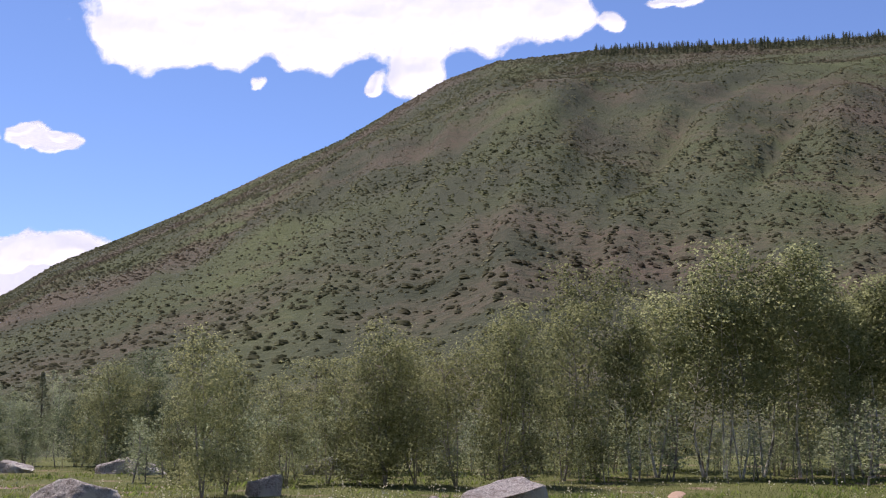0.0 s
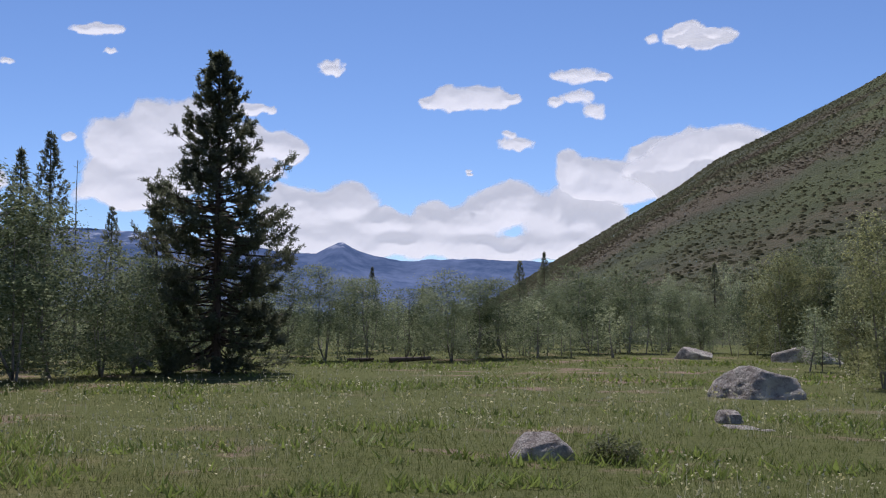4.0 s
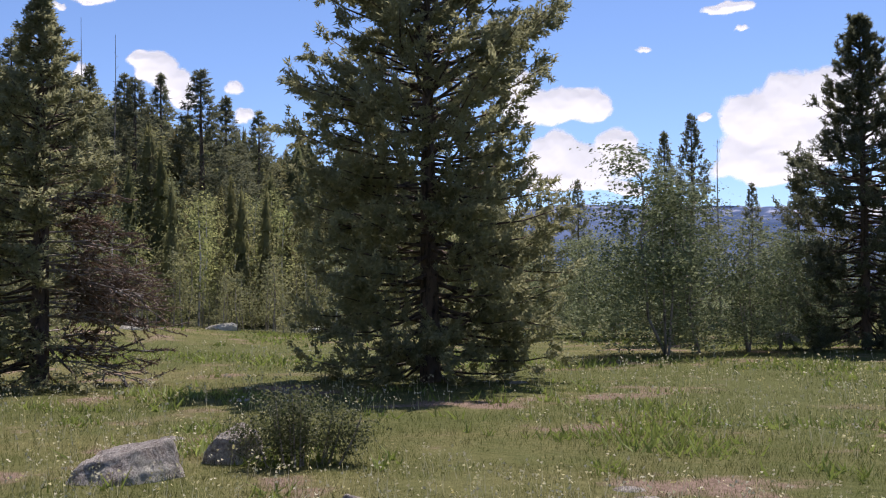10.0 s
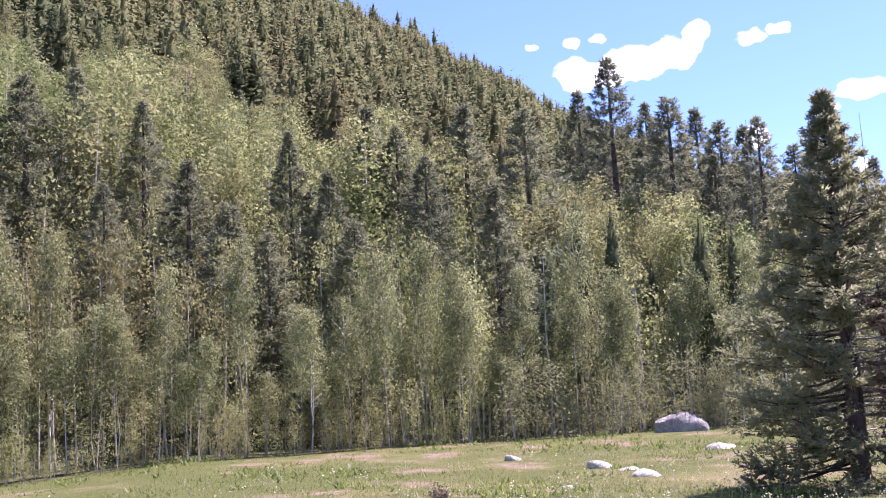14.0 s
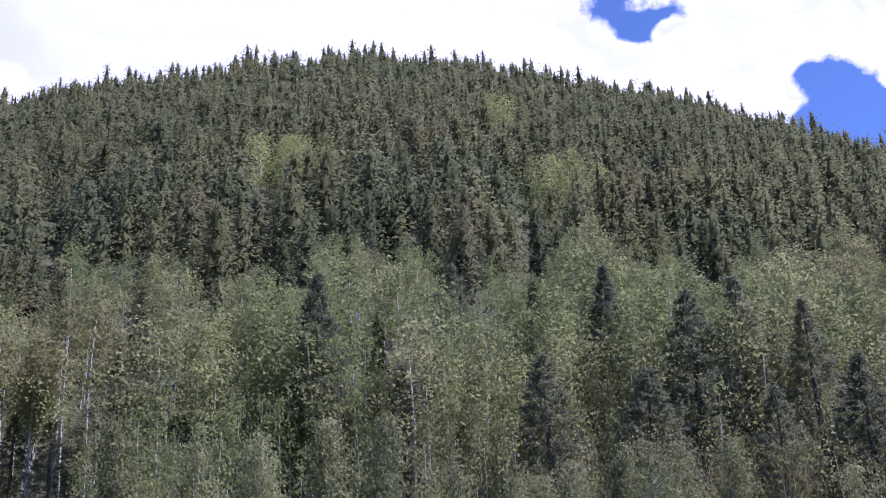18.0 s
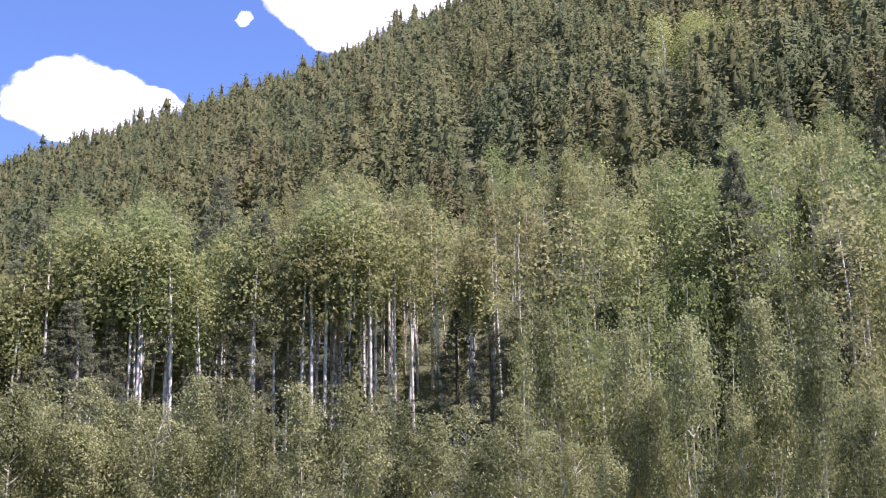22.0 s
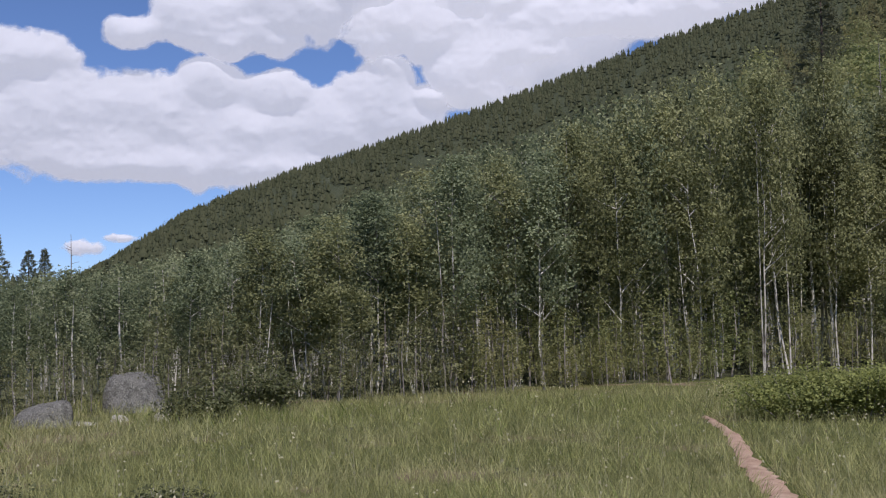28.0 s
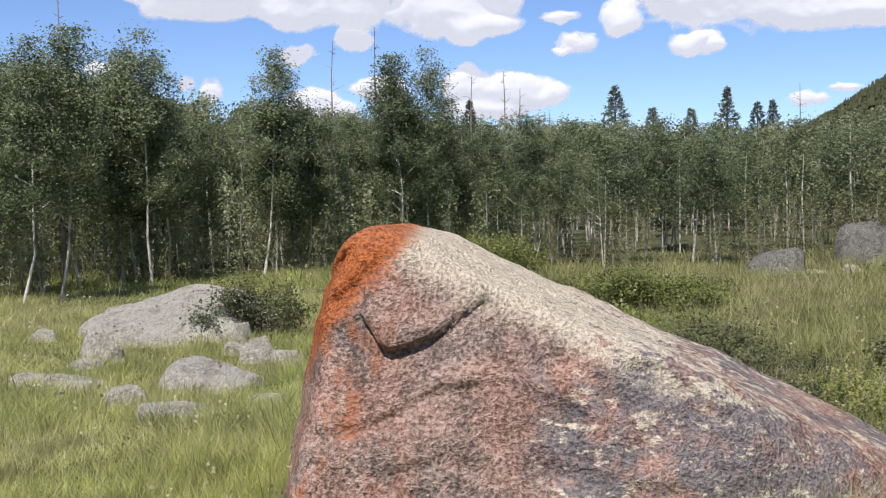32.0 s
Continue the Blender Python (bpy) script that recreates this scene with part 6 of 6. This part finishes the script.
cloud((21.0, 13.6, 1.0, 0.6), (19.33, 13.50, 0.79, 0.45))
cloud((22.59, 13.43, 0.39, 0.25))
cloud((32.6, 10.7, 1.0, 0.6), (31.2, 10.8, 1.3, 0.6), (29.87, 10.66, 0.79, 0.39), (33.61, 10.52, 0.70, 0.34))
cloud((26.3, 11.8, 1.3, 0.4), (24.99, 11.68, 0.51, 0.22))
cloud((26.25, 10.78, 0.84, 0.37), (27.37, 10.54, 0.45, 0.28), (25.49, 10.10, 0.67, 0.45))
cloud((29.4, 8.5, 1.0, 0.4), (29.71, 8.97, 0.39, 0.22))
cloud((38.59, 12.01, 0.70, 0.31))
cloud((31.66, 7.00, 0.22, 0.11))
cloud((26.5, 7.2, 1.0, 1.0), (24.7, 7.0, 1.7, 1.0), (22.4, 7.8, 1.4, 1.0), (20.5, 8.3, 1.7, 0.8), (18.5, 8.6, 1.4, 0.6), (23.3, 6.7, 1.7, 0.7), (25.2, 6.1, 2.2, 1.0), (21.9, 6.3, 1.4, 0.6))
cloud((41.0, 5.4, 1.4, 1.1), (39.2, 5.3, 1.7, 1.2), (37.7, 5.6, 1.4, 1.0), (36.1, 4.7, 1.4, 0.8), (38.7, 4.0, 3.4, 1.0), (33.5, 4.5, 1.7, 1.1), (31.3, 4.9, 1.7, 1.1), (29.7, 5.5, 1.4, 1.1), (27.5, 5.0, 2.0, 1.4), (25.2, 4.7, 1.7, 1.4), (31.3, 3.4, 4.2, 0.8), (35.3, 3.4, 3.4, 0.8), (26.9, 3.5, 3.4, 0.8), (41.7, 3.4, 3.4, 0.8))
cloud((42.5, 10.1, 1.3, 0.3))
cloud((48.7, 8.2, 1.7, 1.3), (47.1, 8.8, 2.0, 1.4), (45.4, 9.2, 1.4, 1.3), (46.2, 7.2, 2.8, 1.5), (48.7, 6.3, 2.2, 1.1), (42.0, 8.5, 1.7, 0.8), (40.6, 8.2, 1.1, 0.6), (43.7, 8.2, 1.7, 1.7), (47.6, 5.7, 1.7, 0.6), (42.0, 7.1, 1.1, 0.6))
cloud((60.0, 9.5, 1.1, 1.1), (58.5, 9.1, 1.4, 1.0), (57.0, 9.2, 1.3, 0.9), (60.5, 10.4, 1.0, 0.6))
cloud((58.5, 6.9, 1.4, 1.1), (55.3, 7.1, 1.3, 1.0), (56.9, 6.3, 1.7, 0.8), (57.7, 5.7, 2.5, 0.7), (54.8, 6.3, 1.1, 0.6), (55.0, 5.1, 1.1, 0.3))
cloud((53.94, 11.74, 0.51, 0.17))
cloud((50.0, 13.5, 1.3, 0.3))
cloud((49.27, 12.54, 0.34, 0.17))
cloud((51.08, 8.44, 0.39, 0.25))
cloud((38.59, 12.31, 0.67, 0.31))
cloud((31.72, 7.17, 0.22, 0.11))
cloud((77.9, 10.9, 1.0, 0.8), (77.11, 10.19, 0.84, 0.84), (78.77, 11.32, 0.56, 0.39), (76.51, 9.49, 0.70, 0.56))
cloud((74.24, 10.13, 0.45, 0.39))
cloud((73.77, 8.82, 0.51, 0.45))
cloud((80.9, 14.2, 1.1, 0.5), (81.62, 14.37, 0.56, 0.34))
cloud((86.17, 12.64, 0.62, 0.62))
cloud((81.43, 10.66, 0.34, 0.51))
cloud((82.33, 13.54, 0.22, 0.17))
cloud((94.4, 16.4, 1.3, 0.8), (91.5, 16.8, 1.7, 0.8), (89.8, 17.1, 1.4, 0.8), (88.44, 17.92, 0.62, 0.51), (92.9, 16.5, 1.1, 0.7))
cloud((96.83, 17.96, 0.37, 0.17))
cloud((94.80, 18.01, 0.45, 0.31))
cloud((93.42, 18.12, 0.39, 0.25))
cloud((85.89, 17.33, 0.79, 0.37), (84.65, 17.55, 0.62, 0.34))
cloud((81.2, 14.2, 1.2, 0.4))
cloud((82.56, 13.63, 0.22, 0.17))
cloud((147.9, 33.7, 8.4, 2.2), (132.0, 34.4, 8.4, 2.2), (150.6, 31.1, 5.6, 3.1), (144.7, 32.0, 5.6, 2.8), (138.5, 32.5, 5.6, 3.1), (132.1, 31.5, 5.6, 3.1), (127.1, 29.4, 2.5, 1.7), (124.1, 28.2, 2.2, 1.1))
cloud((121.0, 27.8, 2.2, 1.4), (118.4, 26.6, 2.0, 1.4), (121.1, 29.4, 1.1, 0.8), (118.1, 29.0, 2.2, 2.0), (114.2, 28.7, 2.8, 2.2), (110.8, 27.9, 2.5, 2.0), (108.9, 25.6, 1.7, 1.4), (107.5, 24.3, 2.0, 1.4), (115.55, 26.53, 0.84, 1.40), (113.1, 31.7, 8.4, 2.2), (105.2, 24.9, 2.2, 2.2), (105.1, 28.0, 4.2, 2.5))
cloud((160.8, 27.6, 3.7, 2.2), (163.8, 28.4, 2.0, 1.3), (167.0, 29.2, 1.7, 0.7), (157.2, 28.9, 4.2, 2.2), (152.5, 30.1, 4.2, 2.0), (161.6, 25.7, 1.5, 0.8), (163.1, 26.7, 1.1, 0.7), (158.8, 29.9, 5.6, 1.7), (161.0, 31.8, 8.4, 1.7), (146.2, 30.5, 4.2, 2.0))
cloud((166.09, 26.25, 0.39, 0.39))
cloud((174.7, 22.5, 2.0, 1.4), (176.5, 21.7, 1.3, 1.3), (172.8, 22.4, 1.7, 1.1), (170.8, 21.8, 1.4, 0.8), (174.3, 20.9, 3.1, 1.0), (173.7, 20.3, 2.0, 0.6))
cloud((166.26, 26.15, 0.34, 0.34))
cloud((195.8, 20.3, 2.5, 1.5), (192.4, 20.2, 2.0, 1.7), (189.5, 19.5, 2.5, 1.7), (186.5, 18.8, 2.0, 1.7), (185.1, 17.7, 1.4, 1.1), (191.2, 17.6, 4.2, 1.7), (194.3, 16.9, 3.4, 1.7), (198.1, 20.6, 2.0, 1.1), (199.8, 21.2, 1.4, 0.7), (195.8, 18.9, 1.4, 1.0), (191.1, 16.0, 3.4, 1.4), (187.4, 16.7, 2.5, 1.3))
cloud((205.4, 16.5, 1.7, 1.3), (203.3, 15.9, 1.7, 1.0), (198.7, 16.6, 1.5, 1.1), (196.9, 16.5, 1.3, 0.8), (201.1, 15.0, 4.2, 1.3), (198.4, 15.0, 4.2, 1.4), (203.6, 13.7, 4.2, 1.7), (205.3, 12.5, 2.5, 1.7), (195.0, 15.0, 3.4, 1.4), (208.3, 14.8, 3.4, 2.0))
cloud((185.10, 21.67, 0.70, 0.25))
cloud((188.1, 22.1, 1.0, 0.3))
cloud((182.72, 17.45, 0.62, 0.25))
cloud((221.8, 14.4, 1.7, 1.0), (218.4, 15.3, 3.1, 1.5), (214.3, 15.7, 3.4, 1.7), (209.8, 16.3, 3.4, 1.7), (205.8, 15.7, 3.4, 1.7), (202.4, 15.1, 3.4, 2.0), (198.7, 15.2, 3.1, 2.0), (203.0, 12.9, 3.7, 1.7), (195.9, 15.0, 3.4, 1.4), (217.0, 14.2, 3.7, 1.0), (200.2, 13.4, 2.2, 1.4), (193.0, 15.9, 3.4, 1.1), (211.4, 18.4, 8.4, 1.7), (200.0, 18.0, 7.0, 1.7))
cloud((229.2, 12.8, 2.8, 1.7), (226.4, 12.9, 2.2, 1.5), (231.4, 11.5, 2.0, 1.7), (233.1, 8.2, 1.0, 1.0), (229.8, 9.6, 3.1, 2.0), (225.0, 10.4, 3.7, 2.2), (220.8, 10.6, 3.9, 2.2), (218.5, 12.0, 2.2, 1.4), (214.9, 11.6, 2.0, 1.1), (216.6, 9.4, 3.9, 2.0), (229.8, 7.1, 1.5, 0.7), (223.6, 8.5, 4.2, 1.4), (219.4, 8.1, 4.2, 1.3), (228.84, 6.61, 0.70, 0.39), (212.4, 10.1, 3.1, 1.7), (210.2, 11.3, 2.5, 1.7), (209.6, 12.7, 1.1, 1.1), (207.2, 11.4, 1.7, 0.8), (208.3, 10.2, 2.2, 1.1), (215.2, 8.0, 2.8, 1.1))
cloud((235.1, 7.2, 1.1, 0.6), (235.89, 6.78, 0.56, 0.22))
cloud((236.0, 8.4, 1.0, 0.3))
cloud((224.3, 4.1, 1.1, 0.4), (222.58, 4.55, 0.84, 0.25))
cloud((248.0, 10.2, 2.8, 1.5), (249.3, 9.2, 2.0, 1.1), (246.3, 9.2, 2.0, 1.3), (244.7, 10.3, 1.7, 0.8), (241.8, 9.0, 2.5, 1.4), (239.1, 9.8, 1.3, 1.1), (240.2, 8.2, 2.2, 0.8), (249.0, 11.2, 2.5, 1.3), (252.0, 9.9, 2.5, 1.4), (254.8, 9.9, 2.5, 1.3))
cloud((246.1, 7.6, 0.9, 0.7))
cloud((242.5, 11.6, 2.8, 0.8), (240.6, 12.2, 1.4, 0.6))
cloud((248.9, 6.8, 1.1, 0.5))
cloud((248.2, 4.5, 1.3, 0.8), (247.2, 4.1, 1.1, 0.6))
cloud((244.8, 5.2, 1.4, 0.7), (240.6, 5.2, 1.4, 1.0), (238.7, 5.0, 2.2, 1.0), (236.5, 4.7, 1.1, 0.6), (239.8, 4.1, 2.2, 0.7))
cloud((257.9, 6.1, 1.1, 0.4))
cloud((253.05, 5.15, 0.56, 0.62))
cloud((255.8, 9.3, 1.1, 0.2))
cloud((254.25, 5.47, 0.39, 0.39))
cloud((119, 25.5, 4, 2.0), (124, 27.5, 5, 2.0), (129, 29.0, 5, 2.2), (134, 30.0, 5, 2.2), (140, 30.5, 5, 2.4), (146, 29.8, 5, 2.2), (151, 28.6, 4, 2.2), (155, 27.4, 3, 2.0))
